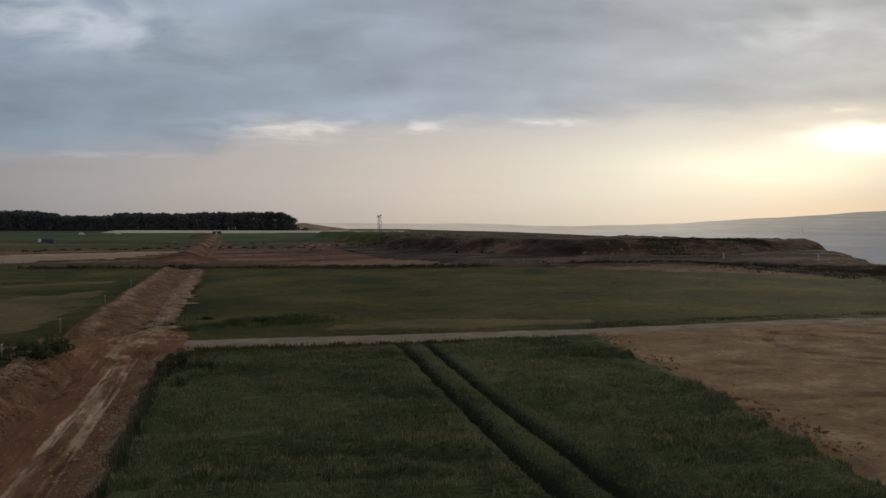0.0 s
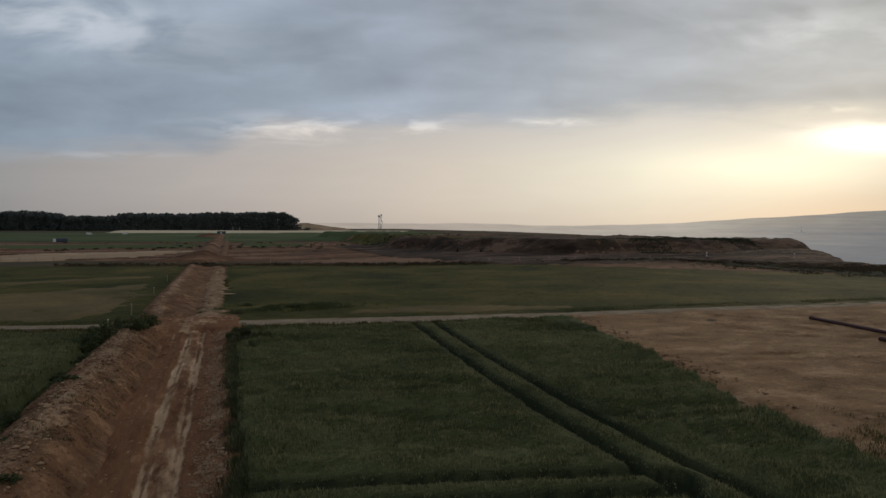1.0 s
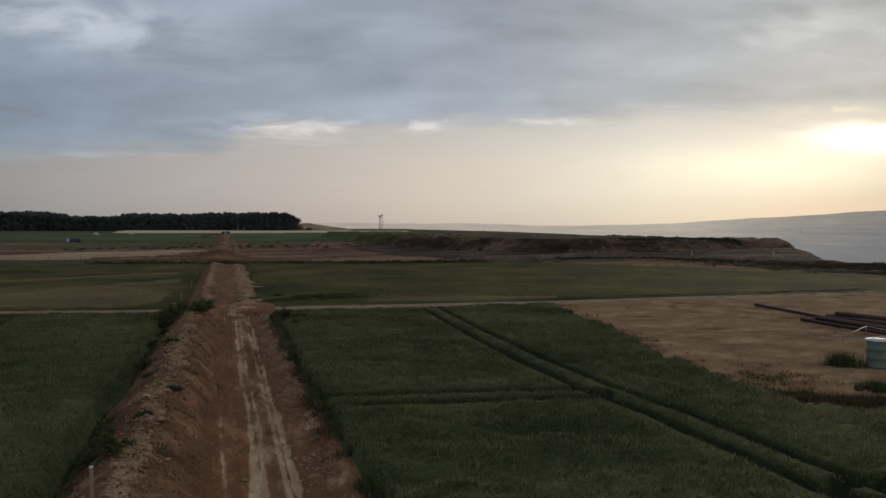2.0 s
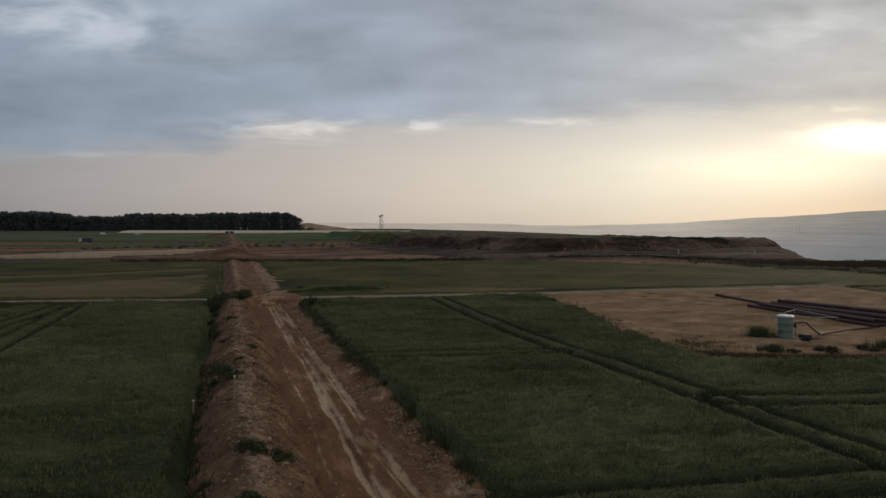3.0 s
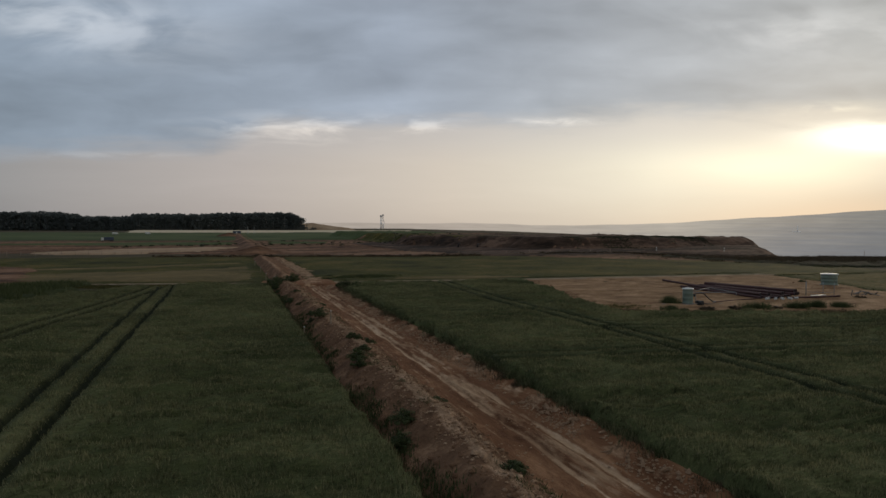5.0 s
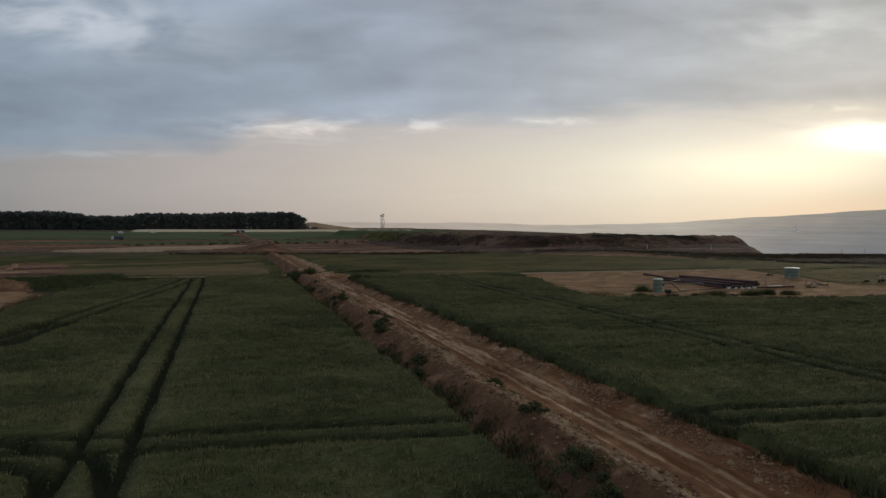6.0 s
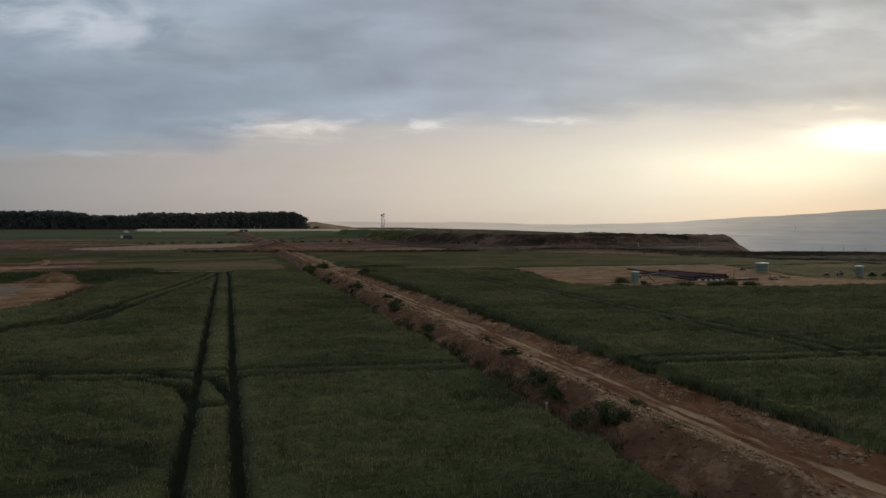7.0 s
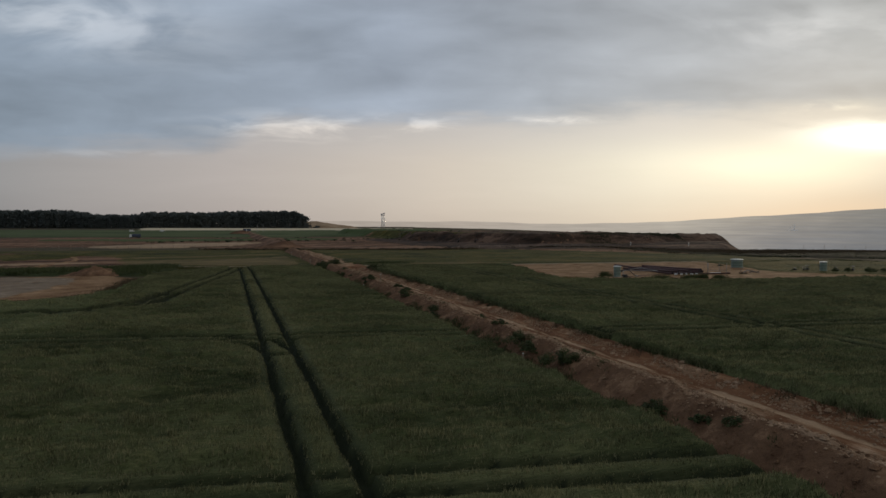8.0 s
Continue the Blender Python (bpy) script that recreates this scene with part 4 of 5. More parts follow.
def tube(path, radius, sides=10, cap=True):
    """A round bar along a path of points."""
    bm = bmesh.new()
    pts = [Vector(p) for p in path]
    rings = []
    for i, p in enumerate(pts):
        d = (pts[min(i + 1, len(pts) - 1)] - pts[max(i - 1, 0)]).normalized()
        side = d.cross(Vector((0, 0, 1)))
        side = side.normalized() if side.length > 0.01 else Vector((1, 0, 0))
        up = side.cross(d)
        r = radius[i] if isinstance(radius, (list, tuple)) else radius
        rings.append([bm.verts.new(p + (side * math.cos(a) + up * math.sin(a)) * r) for a in [2 * math.pi * k / sides for k in range(sides)]])
    for a, b in zip(rings, rings[1:]):
        for k in range(sides):
            f = bm.faces.new((a[k], a[(k + 1) % sides], b[(k + 1) % sides], b[k]))
            f.smooth = True
    if cap:
        bm.faces.new(rings[0][::-1])
        bm.faces.new(rings[-1])
    bmesh.ops.recalc_face_normals(bm, faces=bm.faces)
    return bm


def lathe(profile, sides=28):
    """A turned body from (radius, height) pairs."""
    bm = bmesh.new()
    rings = [[bm.verts.new((r * math.cos(2 * math.pi * k / sides), r * math.sin(2 * math.pi * k / sides), z)) for k in range(sides)] for r, z in profile]
    for a, b in zip(rings, rings[1:]):
        for k in range(sides):
            f = bm.faces.new((a[k], a[(k + 1) % sides], b[(k + 1) % sides], b[k]))
            f.smooth = abs(a[0].co.z - b[0].co.z) > 0.02
    bm.faces.new(rings[0][::-1])
    bm.faces.new(rings[-1])
    bmesh.ops.recalc_face_normals(bm, faces=bm.faces)
    return bm


def box(x0, x1, y0, y1, z0, z1, bevel=0.02):
    bm = bmesh.new()
    bmesh.ops.create_cube(bm, size=1, matrix=Matrix.LocRotScale(((x0 + x1) / 2, (y0 + y1) / 2, (z0 + z1) / 2), None, (x1 - x0, y1 - y0, z1 - z0)))
    if bevel:
        bmesh.ops.bevel(bm, geom=bm.edges[:], offset=bevel, segments=1, affect="EDGES")
    return bm


def level(x, y):
    return float(ground_height(np.array(float(x)), np.array(float(y))))


def stand(name, x, y, label, category, group="", turn=0, lift=0.0):
    ob = tagged(new(name), label, category, group)
    ob.matrix_world = pose(x, y, level(x, y) + lift, 0, 0, turn)
    return ob


# ---- shrubs and weeds ----
def shrub_leaves(rng, rad, tall, leaves, size):
    """Many small sprays at uneven heights, thinning outwards, with gaps between."""
    out = []
    for k in range(26):
        a, r = rng.uniform(0, 6.28), rad * rng.uniform(0, 1.0) ** 0.8
        top = tall * (1.0 - 0.6 * (r / rad) ** 2) * rng.uniform(0.35, 1.0)
        out.append(clump(rng, math.cos(a) * r, math.sin(a) * r, top * rng.uniform(0.35, 0.85), rad * rng.uniform(0.14, 0.32), leaves // 26, size, rng.uniform(0.6, 1.3)))
    V = np.concatenate(out).reshape(-1, 3)
    V[:, 2] = np.maximum(V[:, 2], 0.02)
    return V


def shrub(seed, rad, tall, mat, label):
    rng = np.random.RandomState(seed)
    root = tagged(new("shrub"), label, "shrub", "shrubs")
    V = shrub_leaves(rng, rad, tall, int(1500 + 2000 * rad), 0.032 * (0.6 + rad * 0.5))
    mesh_object("leaves", V, np.arange(len(V)).reshape(-1, 4), mat, False).parent = root
    for k in range(4):
        a = rng.uniform(0, 6.28)
        tip = (math.cos(a) * rad * 0.6, math.sin(a) * rad * 0.6, tall * 0.75)
        part("stem", tube([(0, 0, -0.1), (tip[0] * 0.3, tip[1] * 0.3, tall * 0.4), tip], [0.03, 0.02, 0.006], 5, False), M_BARK, root)
    return root


kinds = [shrub(21, 0.9, 1.2, M_BUSH, "dark green leafy weed shrub"), shrub(22, 0.6, 0.7, M_BUSH, "low green weed tuft on bare soil"), shrub(23, 1.5, 1.5, M_BUSH, "broad dark green bramble bush"), shrub(24, 0.8, 0.8, M_SCRUB, "brownish dried shrub in rough grass")]
park = [False] * 4
SHRUBS = [  # kind, x, y, on the bank
    (2, -12.9, 49.6, 1), (2, -13.4, 46.2, 1), (0, -12.4, 51.6, 0), (0, -11.2, 50.8, 1), (2, -13.6, 43.4, 1), (0, -13.6, 38, 1), (0, -13.8, 33, 1),
    (0, -13.2, 3.4, 1), (0, -12.9, 5.6, 1), (0, -12.6, -16.2, 1), (0, -12.8, -17.6, 1), (1, -10.6, -10.1, 1), (1, -11.7, 6.9, 1), (1, -11.6, -9.7, 1), (0, -12.8, -28.6, 1),
    (1, -10.7, -27.0, 1), (1, -12.0, -14.7, 1), (0, -13.5, -30.5, 1), (2, -12.7, -48.3, 1), (0, -13.1, -50.6, 1), (2, -13.0, -54.9, 1), (1, -11.9, -42.7, 1), (1, -10.5, -53.4, 1),
    (0, -13.3, -64.0, 1), (1, -12.9, -66.8, 1), (1, -12.5, -68.2, 1), (0, -12.4, 2.9, 1), (1, -12.6, 18.0, 1), (1, -10.9, 12.4, 1), (1, -12.1, 27.0, 1), (0, -13.4, 22.0, 1), (1, -11.0, -36.0, 1),
    (2, -2.8, 45.4, 0), (2, -1.6, 42.2, 0), (0, -2.6, 39.4, 0), (3, -3.4, 43.0, 0), (3, -3.4, 47.4, 0), (3, -4.0, 63.3, 0), (0, 0.6, 65.6, 0), (2, 3.2, 64.8, 0), (3, -3.0, 61.2, 0), (0, -2.0, 68.0, 0), (1, -2.5, 74.0, 0), (2, -10.6, 47.0, 1), (0, -11.0, 45.4, 1), (0, -2.9, 41.0, 0), (2, -2.4, 37.6, 0),
    (3, 33.3, 2.3, 0), (3, 27.2, 3.2, 0), (3, 38.2, 1.4, 0), (3, 30.0, 2.7, 0),
    (3, 57.8, 7.4, 0), (1, 74.6, 12.4, 0), (0, 84.4, 8.2, 0), (0, 80.9, 8.0, 0), (2, 87.0, 6.0, 0), (0, 90.0, 5.0, 0), (1, 72.5, 30.0, 0), (1, 76.2, 29.5, 0),
    (0, -50.5, 44.0, 0),
]
rng = np.random.RandomState(5)
for kind, x, y, raised in SHRUBS:
    z = float(bank_height(np.array(x), np.array(y))) if raised else level(x, y) + 0.1
    s = rng.uniform(0.8, 1.2)
    m = pose(x, y, z - 0.05, 0, 0, rng.uniform(0, 360))
    s = s * (0.88 if raised and y < 40 else 1.0 if raised else 0.95 if x > 26 else 0.8)
    low = 0.5 if (not raised and -5 < x < 20 and y > 50) else 0.75 if x > 26 or (raised and y < 40) else 1.0
    if not park[kind]:
        park[kind] = True
        kinds[kind].matrix_world = m
        kinds[kind].scale = (s, s, s * low * rng.uniform(0.85, 1.15))
    else:
        c = copy_thing(kinds[kind], m)
        c.scale = (s, s, s * low * rng.uniform(0.85, 1.15))


def scatter_tufts(name, places, spread_r, per, tall, wide, mat, label, seed, height):
    """Tufts of blades at many places."""
    rng = np.random.RandomState(seed)
    places = np.repeat(places, per, 0)
    n = len(places)
    x, y = places[:, 0] + rng.normal(0, spread_r, n), places[:, 1] + rng.normal(0, spread_r, n)
    z = height(x, y) - 0.03
    a, up = rng.uniform(0, 6.28, n), rng.uniform(0.4, 1.0, n) * tall
    w = wide * rng.uniform(0.6, 1.4, n)
    V = np.empty((n, 3, 3), np.float32)
    V[:, 0] = np.stack([x - np.cos(a) * w, y - np.sin(a) * w, z], -1)
    V[:, 1] = np.stack([x + np.cos(a) * w, y + np.sin(a) * w, z], -1)
    V[:, 2] = np.stack([x + rng.normal(0, 0.25, n) * up, y + rng.normal(0, 0.25, n) * up, z + up], -1)
    return tagged(mesh_object(name, V.reshape(-1, 3), np.arange(3 * n).reshape(-1, 3), mat, False), label, "weeds", kind="stuff")


px, py = np.random.RandomState(95).uniform(-96, -40, 2600), np.random.RandomState(96).uniform(34, 66, 2600)
ok = inside(px, py, REEDS) > 0.3
scatter_tufts("tall_weeds", np.stack([px[ok], py[ok]], -1), 0.4, 26, 0.95, 0.045, M_BUSH, "dark green tall weeds behind the west yard", 95, lambda x, y: ground_height(x, y) + 0.3)
scatter_tufts("bank_scrub", bank_places, 1.6, 26, 0.5, 0.14, M_DARKSCRUB, "dark low scrub on the face of the spoil bank", 91, spoil_height)
scatter_tufts("edge_scrub", edge_places, 1.1, 40, 0.9, 0.085, M_SCRUB, "dark brown scrub and dry weeds along the pit edge", 92, ground_height)
scatter_tufts("edge_scrub", slope_places, 1.5, 40, 0.8, 0.12, M_SCRUB, "dark brown weeds before the spoil bank", 93, ground_height)
rng = np.random.RandomState(31)
px, py = rng.uniform(-14.6, -13.2, 2200), rng.uniform(-90, 51, 2200)
ok = fbm(px, py, 5.0, 3, 2.0) + 0.5 * (smooth(-13.0, -14.3, px) - 0.5) > 0.0
scatter_tufts("bank_weeds", np.stack([px[ok], py[ok]], -1), 0.2, 16, 0.32, 0.025, M_BUSH, "dark green weeds along the foot of the earth bank", 41, bank_height)
px, py = rng.uniform(-12.7, -9.6, 900), rng.uniform(-90, 51, 900)
ok = fbm(px, py, 3.0, 3, 6.0) > 0.2
scatter_tufts("bank_weeds", np.stack([px[ok], py[ok]], -1), 0.13, 26, 0.2, 0.016, M_BUSH, "small green weeds on the earth bank", 42, bank_height)
px, py = -3.75 - np.abs(rng.normal(0, 0.26, 5600)) + 0.38, rng.uniform(-90, 44, 5600)
ok = fbm(px * 0.5, py, 1.4, 4, 7.0) > -0.04
edge_stalks = np.stack([px[ok], py[ok]], -1)
# darker bush green on these stalks puts in the shade of the crop's side
scatter_tufts("field_margin", edge_stalks[::2], 0.10, 20, 0.54, 0.024, M_BUSH, "stalks along the edge of the wheat, coloured dark for its shaded side", 43, ground_height)
scatter_tufts("field_margin", edge_stalks[1::2] + np.array([-0.08, 0]), 0.16, 18, 0.58, 0.022, M_WHEAT, "leaning green wheat stalks along the edge of the field", 56, ground_height)
px, py = rng.normal(-4.05, 0.28, 1500), rng.uniform(-90, 44, 1500)
ok = fbm(px * 0.5, py, 1.8, 3, 4.0) > 0.02
scatter_tufts("dry_stalks", np.stack([px[ok], py[ok]], -1), 0.15, 14, 0.38, 0.02, M_DRYWEED, "brown dry stalks on the shoulder of the track", 58, ground_height)
px, py = rng.uniform(-7, 100, 26000), rng.uniform(44, 110, 26000)
ok = (py > 57.5 - 0.155 * px + 0.0009 * px * px) & (fbm(px, py, 8.0, 3, 3.0) > -0.12)
scatter_tufts("meadow_tufts", np.stack([px[ok], py[ok]], -1), 0.45, 9, 0.22, 0.055, M_GRASS, "tufts of uncut olive grass in the meadow", 44, ground_height)
px, py = rng.uniform(-95, -15, 9000), rng.uniform(57, 110, 9000)
ok = py > 60 - 0.17 * px
scatter_tufts("meadow_tufts", np.stack([px[ok], py[ok]], -1), 0.45, 9, 0.22, 0.055, M_GRASS, "tufts of rough grass beyond the road", 45, ground_height)
px, py = rng.normal(1.0, 4.2, 900), 65.0 + rng.normal(0, 1.7, 900)
ok = fbm(px, py, 2.5, 3, 3.0) > -0.05
scatter_tufts("dark_weeds", np.stack([px[ok], py[ok]], -1), 0.25, 18, 0.55, 0.04, M_BUSH, "low dark green weeds spreading in the meadow", 52, ground_height)
for x, y, rx, ry in ((50, 104, 5, 2.2), (44, 78, 6, 2.5), (38, 69, 4, 1.6), (60, 88, 5, 2), (18, 57.5, 9, 0.7)):
    qx, qy = rng.normal(x, rx, 200), rng.normal(y, ry * 1.5, 200)
    scatter_tufts("dark_weeds", np.stack([qx, qy], -1), 0.5, 14, 0.26, 0.06, M_BUSH, "low dark green weeds spreading in the meadow", int(x + y), ground_height)
px, py = rng.uniform(14, 84, 5200), rng.uniform(46, 60, 5200)
d = py - np.interp(px, [p[0] for p in ROAD], [p[1] for p in ROAD])
ok = (d > 1.8) & (d < 4.6) & (fbm(px * 0.5, py, 5.0, 3, 8.0) > 0.06)
scatter_tufts("dark_weeds", np.stack([px[ok], py[ok]], -1), 0.3, 14, 0.36, 0.04, M_BUSH, "dark weeds in patches along the far side of the road", 57, ground_height)
line = np.array(LEFT_PAD[:6])
q = rng.uniform(0, len(line) - 1.02, 900)
i = q.astype(int)
pts = line[i] + (line[i + 1] - line[i]) * (q - i)[:, None] + rng.normal(0, 0.9, (900, 2)) + np.array([0.6, -0.6])
scatter_tufts("dry_weeds", pts, 0.25, 16, 0.45, 0.04, M_DRYWEED, "thin dry weeds along the west yard", 53, ground_height)
# dry verge on the far side of the road
px, py = rng.uniform(-90, 100, 9000), rng.uniform(40, 75, 9000)
d = line_distance(px, py, ROAD)
ok = (d > 1.7) & (d < 3.6) & (py > np.interp(px, [p[0] for p in ROAD], [p[1] for p in ROAD])) & (fbm(px, py, 6.0, 3, 3.0) > -0.05) & ((px > -3) | (px < -15))
scatter_tufts("dry_weeds", np.stack([px[ok], py[ok]], -1), 0.25, 12, 0.4, 0.035, M_DRYWEED, "brown dry grass along the gravel road", 49, ground_height)
# dry weeds along the fence and the yard's southern edge
line = np.array(FIELD_END[1:8])
q = rng.uniform(0, len(line) - 1.02, 4200)
i = q.astype(int)
pts = line[i] + (line[i + 1] - line[i]) * (q - i)[:, None] + rng.normal(0, 1.6, (4200, 2))
scatter_tufts("dry_weeds", pts, 0.3, 12, 0.7, 0.06, M_DRYWEED, "reddish brown dry weeds along the field's end", 47, ground_height)
line = np.array([(20.0, 4.2), (24, 1.0), (29, -0.4), (45, -4.2), (66, -8.0), (84, -11.6)])
q = rng.uniform(0, len(line) - 1.02, 2600)
i = q.astype(int)
pts = line[i] + (line[i + 1] - line[i]) * (q - i)[:, None] + rng.normal(0, 0.6, (2600, 2)) + np.array([0, 0.7])
ok = fbm(pts[:, 0], pts[:, 1], 4.0, 3, 3.0) > -0.1
scatter_tufts("dry_weeds", pts[ok], 0.25, 14, 0.42, 0.03, M_DRYWEED, "brown dry weeds between wheat and sandy yard", 48, ground_height)
px, py = rng.uniform(66, 125, 5000), rng.uniform(-12, 46, 5000)
ok = (inside(px, py, PAD) < -0.3) & (inside(px, py, WHEAT_R) < -0.5) & (line_distance(px, py, ROAD) > 2.0) & (fbm(px, py, 7.0, 3, 3.0) > -0.15)
scatter_tufts("east_weeds", np.stack([px[ok], py[ok]], -1), 0.7, 14, 0.3, 0.05, M_BUSH, "dark green weeds beyond the sandy yard", 50, ground_height)
for x, y, wide, tall in ((30.2, 9.6, 0.55, 1.3), (36.0, 2.2, 0.8, 1.1), (41.2, 1.3, 0.8, 1.1), (43.6, 0.9, 0.6, 1.2), (26.0, 4.0, 0.4, 0.8), (46.6, 0.5, 0.5, 0.9)):
    clumps = np.stack([rng.normal(x, wide, 46), rng.normal(y, wide * 0.8, 46)], -1)
    scatter_tufts("grass_tuft", clumps, 0.16, 26, tall, 0.02, M_BUSH, "tall tuft of dark green grass at the yard's edge", int(x * 10), ground_height)
px, py = rng.normal(22.6, 1.6, 130), rng.normal(8.0, 1.5, 130)
scatter_tufts("yellow_weeds", np.stack([px, py], -1), 0.2, 16, 0.4, 0.04, foliage("yellow_weed", (0.05, 0.05, 0.014), (0.085, 0.078, 0.024), (0.13, 0.11, 0.04), 0.5), "yellowish green weeds at the corner of the yard", 51, ground_height)
band = np.array([ahead(*p) for p in [(80, 138), (88, 130), (98, 122), (115, 128), (145, 132)]])
q = rng.uniform(0, len(band) - 1.02, 5200)
i = q.astype(int)
pts = band[i] + (band[i + 1] - band[i]) * (q - i)[:, None] + rng.normal(0, 4.5, (5200, 2))
scatter_tufts("edge_weeds", pts, 0.9, 12, 0.7, 0.09, M_SCRUB, "dark brown weeds filling the scrub at the pit edge", 54, ground_height)
ZONE = [ahead(*p) for p in [(62, 152), (76, 124), (88, 96), (110, 88), (200, 70), (200, 122), (140, 134), (112, 128), (98, 122), (80, 150)]]
M_RANK = sward("rank_weed_bed", (0.011, 0.011, 0.006), (0.024, 0.022, 0.011), (0.046, 0.038, 0.020), 0.06, 0.9)
tagged(laid("weed_bed", ZONE, along(55, 235, 1.0), along(0, 160, 1.0), 0.4, M_RANK, 4.0, 0.5, 2.0), "dark bed of rank weeds by the pit edge", "weeds", kind="structure")
px, py = rng.uniform(60, 240, 42000), rng.uniform(0, 150, 42000)
ok = inside(px, py, ZONE) + fbm(px, py, 14, 3, 4.0) * 14 > 0
scatter_tufts("rank_weeds", np.stack([px[ok], py[ok]], -1), 0.6, 9, 0.6, 0.1, M_DARKSCRUB, "dark rank weeds between meadow and pit edge", 55, ground_height)
# verge between crop and road
px, py = rng.uniform(-44, 29, 5200), rng.uniform(45, 62, 5200)
d = line_distance(px, py, ROAD)
ok = (d > 1.7) & (d < 7.5) & (py < 62 - 0.155 * (px + 44)) & ((px > -2.5) | (px < -14.5)) & (inside(px, py, WHEAT_R) < 0) & (inside(px, py, WHEAT_L) < 0)
scatter_tufts("road_verge", np.stack([px[ok], py[ok]], -1), 0.3, 16, 0.35, 0.04, M_GRASS, "yellowish green grass verge beside the gravel road", 46, ground_height)


# ---- clods and stones ----
def clods(name, places, size, mat, label, seed, height, squash=0.6, category="clods", stretch=1.0):
    """Angular lumps of earth, each a small uneven block."""
    rng = np.random.RandomState(seed)
    n = len(places)
    base = np.array([(1, 0, 0), (0.31, 0.95, 0.05), (-0.81, 0.59, 0), (-0.81, -0.59, 0), (0.31, -0.95, 0), (0.35, 0.2, 0.9), (-0.4, 0.1, 0.8), (0, -0.45, 0.85), (0, 0, -0.6)])
    tris = np.array([(0, 1, 5), (1, 2, 6), (1, 6, 5), (2, 3, 6), (3, 4, 7), (3, 7, 6), (4, 0, 5), (4, 5, 7), (5, 6, 7), (1, 0, 8), (2, 1, 8), (3, 2, 8), (4, 3, 8), (0, 4, 8)])
    P = base[None] * (1 + rng.uniform(-0.3, 0.3, (n, 9, 3)))
    s = size * rng.gamma(3.0, 0.33, n)
    P = P * s[:, None, None] * np.stack([np.ones(n), rng.uniform(0.6, 1.0, n), rng.uniform(0.6, 1.2, n) * squash], -1)[:, None, :]
    a = rng.uniform(0, 6.28, n) if stretch == 1.0 else rng.normal(-0.15, 0.35, n)
    P[..., 0] *= stretch
    ca, sa = np.cos(a)[:, None], np.sin(a)[:, None]
    X, Y = P[..., 0] * ca - P[..., 1] * sa, P[..., 0] * sa + P[..., 1] * ca
    z = height(places[:, 0], places[:, 1])
    V = np.stack([X + places[:, :1], Y + places[:, 1:2], P[..., 2] + z[:, None] + 0.1 * s[:, None]], -1).reshape(-1, 3)
    F = (tris[None] + 9 * np.arange(n)[:, None, None]).reshape(-1, 3)
    return tagged(mesh_object(name, V, F, mat, False), label, category, kind="stuff")


rng = np.random.RandomState(61)
n = 9000
py = rng.uniform(-92, 52, n)
px = -11.45 + rng.normal(0, 0.5, n)
clods("loose_soil", np.stack([px, py], -1), 0.055, M_RUBBLE, "pale dry clods along the crest of the bank", 71, bank_height, 0.6, "").parent = near_bank
n = 8000
px, py = rng.uniform(-13.6, -9.3, n), rng.uniform(-92, 52, n)
clods("loose_soil", np.stack([px, py], -1), 0.055, M_BANK, "brown clods on the slopes of the bank", 72, bank_height, 0.6, "").parent = near_bank
n = 10000
py = rng.uniform(-92, 50, n)
px = -4.75 + rng.normal(0, 0.42, n)
ok = fbm(px * 0.3, py, 3.0, 3, 4.0) > -0.12
clods("rubble", np.stack([px[ok], py[ok]], -1), 0.052, M_RUBBLE, "pale broken clods heaped along the edge of the track", 73, track_height, 0.8)
n = 1000
px, py = rng.normal(-4.6, 0.36, n), rng.uniform(-92, 44, n)
ok = fbm(px * 0.3, py, 2.0, 3, 2.0) > -0.05
clods("earth_slabs", np.stack([px[ok], py[ok]], -1), 0.058, M_RUBBLE, "flat pale slabs of cut earth beside the track", 78, track_height, 0.75, "clods", 2.2)
n = 700
px, py = rng.uniform(-6.6, -4.8, n), rng.uniform(60, 120, n)
clods("earth_slabs", np.stack([px, py], -1), 0.17, M_RUBBLE, "flat pale slabs of cut earth beside the far bank", 79, lambda x, y: ground_height(x, y) + 0.15, 0.4, "clods", 2.4)
n = 2600
px, py = rng.uniform(-9.6, -5, n), rng.uniform(-92, 52, n)
clods("track_stones", np.stack([px, py], -1), 0.045, M_RUBBLE, "loose pale clods on the dirt track", 74, track_height, 0.5)
n = 2000
px, py = rng.uniform(-6.8, -4.8, n), rng.uniform(60, 148, n)
clods("rubble", np.stack([px, py], -1), 0.2, M_RUBBLE, "pale rubble beside the far earth bank", 75, ground_height, 0.5)
n = 1500
q = rng.uniform(0, 1, n)
px, py = np.interp(q, [0, 0.4, 0.75, 1], [29.5, 26.2, 23.4, 21.0]) + np.abs(rng.normal(0.2, 0.9, n)), np.interp(q, [0, 0.4, 0.75, 1], [48.5, 33, 21.5, 9])
ok = fbm(px, py, 3.0, 3, 4.0) > -0.2 + 0.25 * (1 - q)
clods("yard_clods", np.stack([px[ok], py[ok]], -1), 0.05, M_BANK, "dark clods along the edge of the sandy yard", 76, lambda x, y: ground_height(x, y) + 0.12)
px, py = rng.uniform(23, 70, 420), rng.uniform(5, 46, 420)
ok = inside(px, py, PAD) > 1
clods("yard_clods", np.stack([px[ok], py[ok]], -1), 0.04, M_BANK, "scattered clods on the sandy yard", 77, lambda x, y: ground_height(x, y) + 0.12)


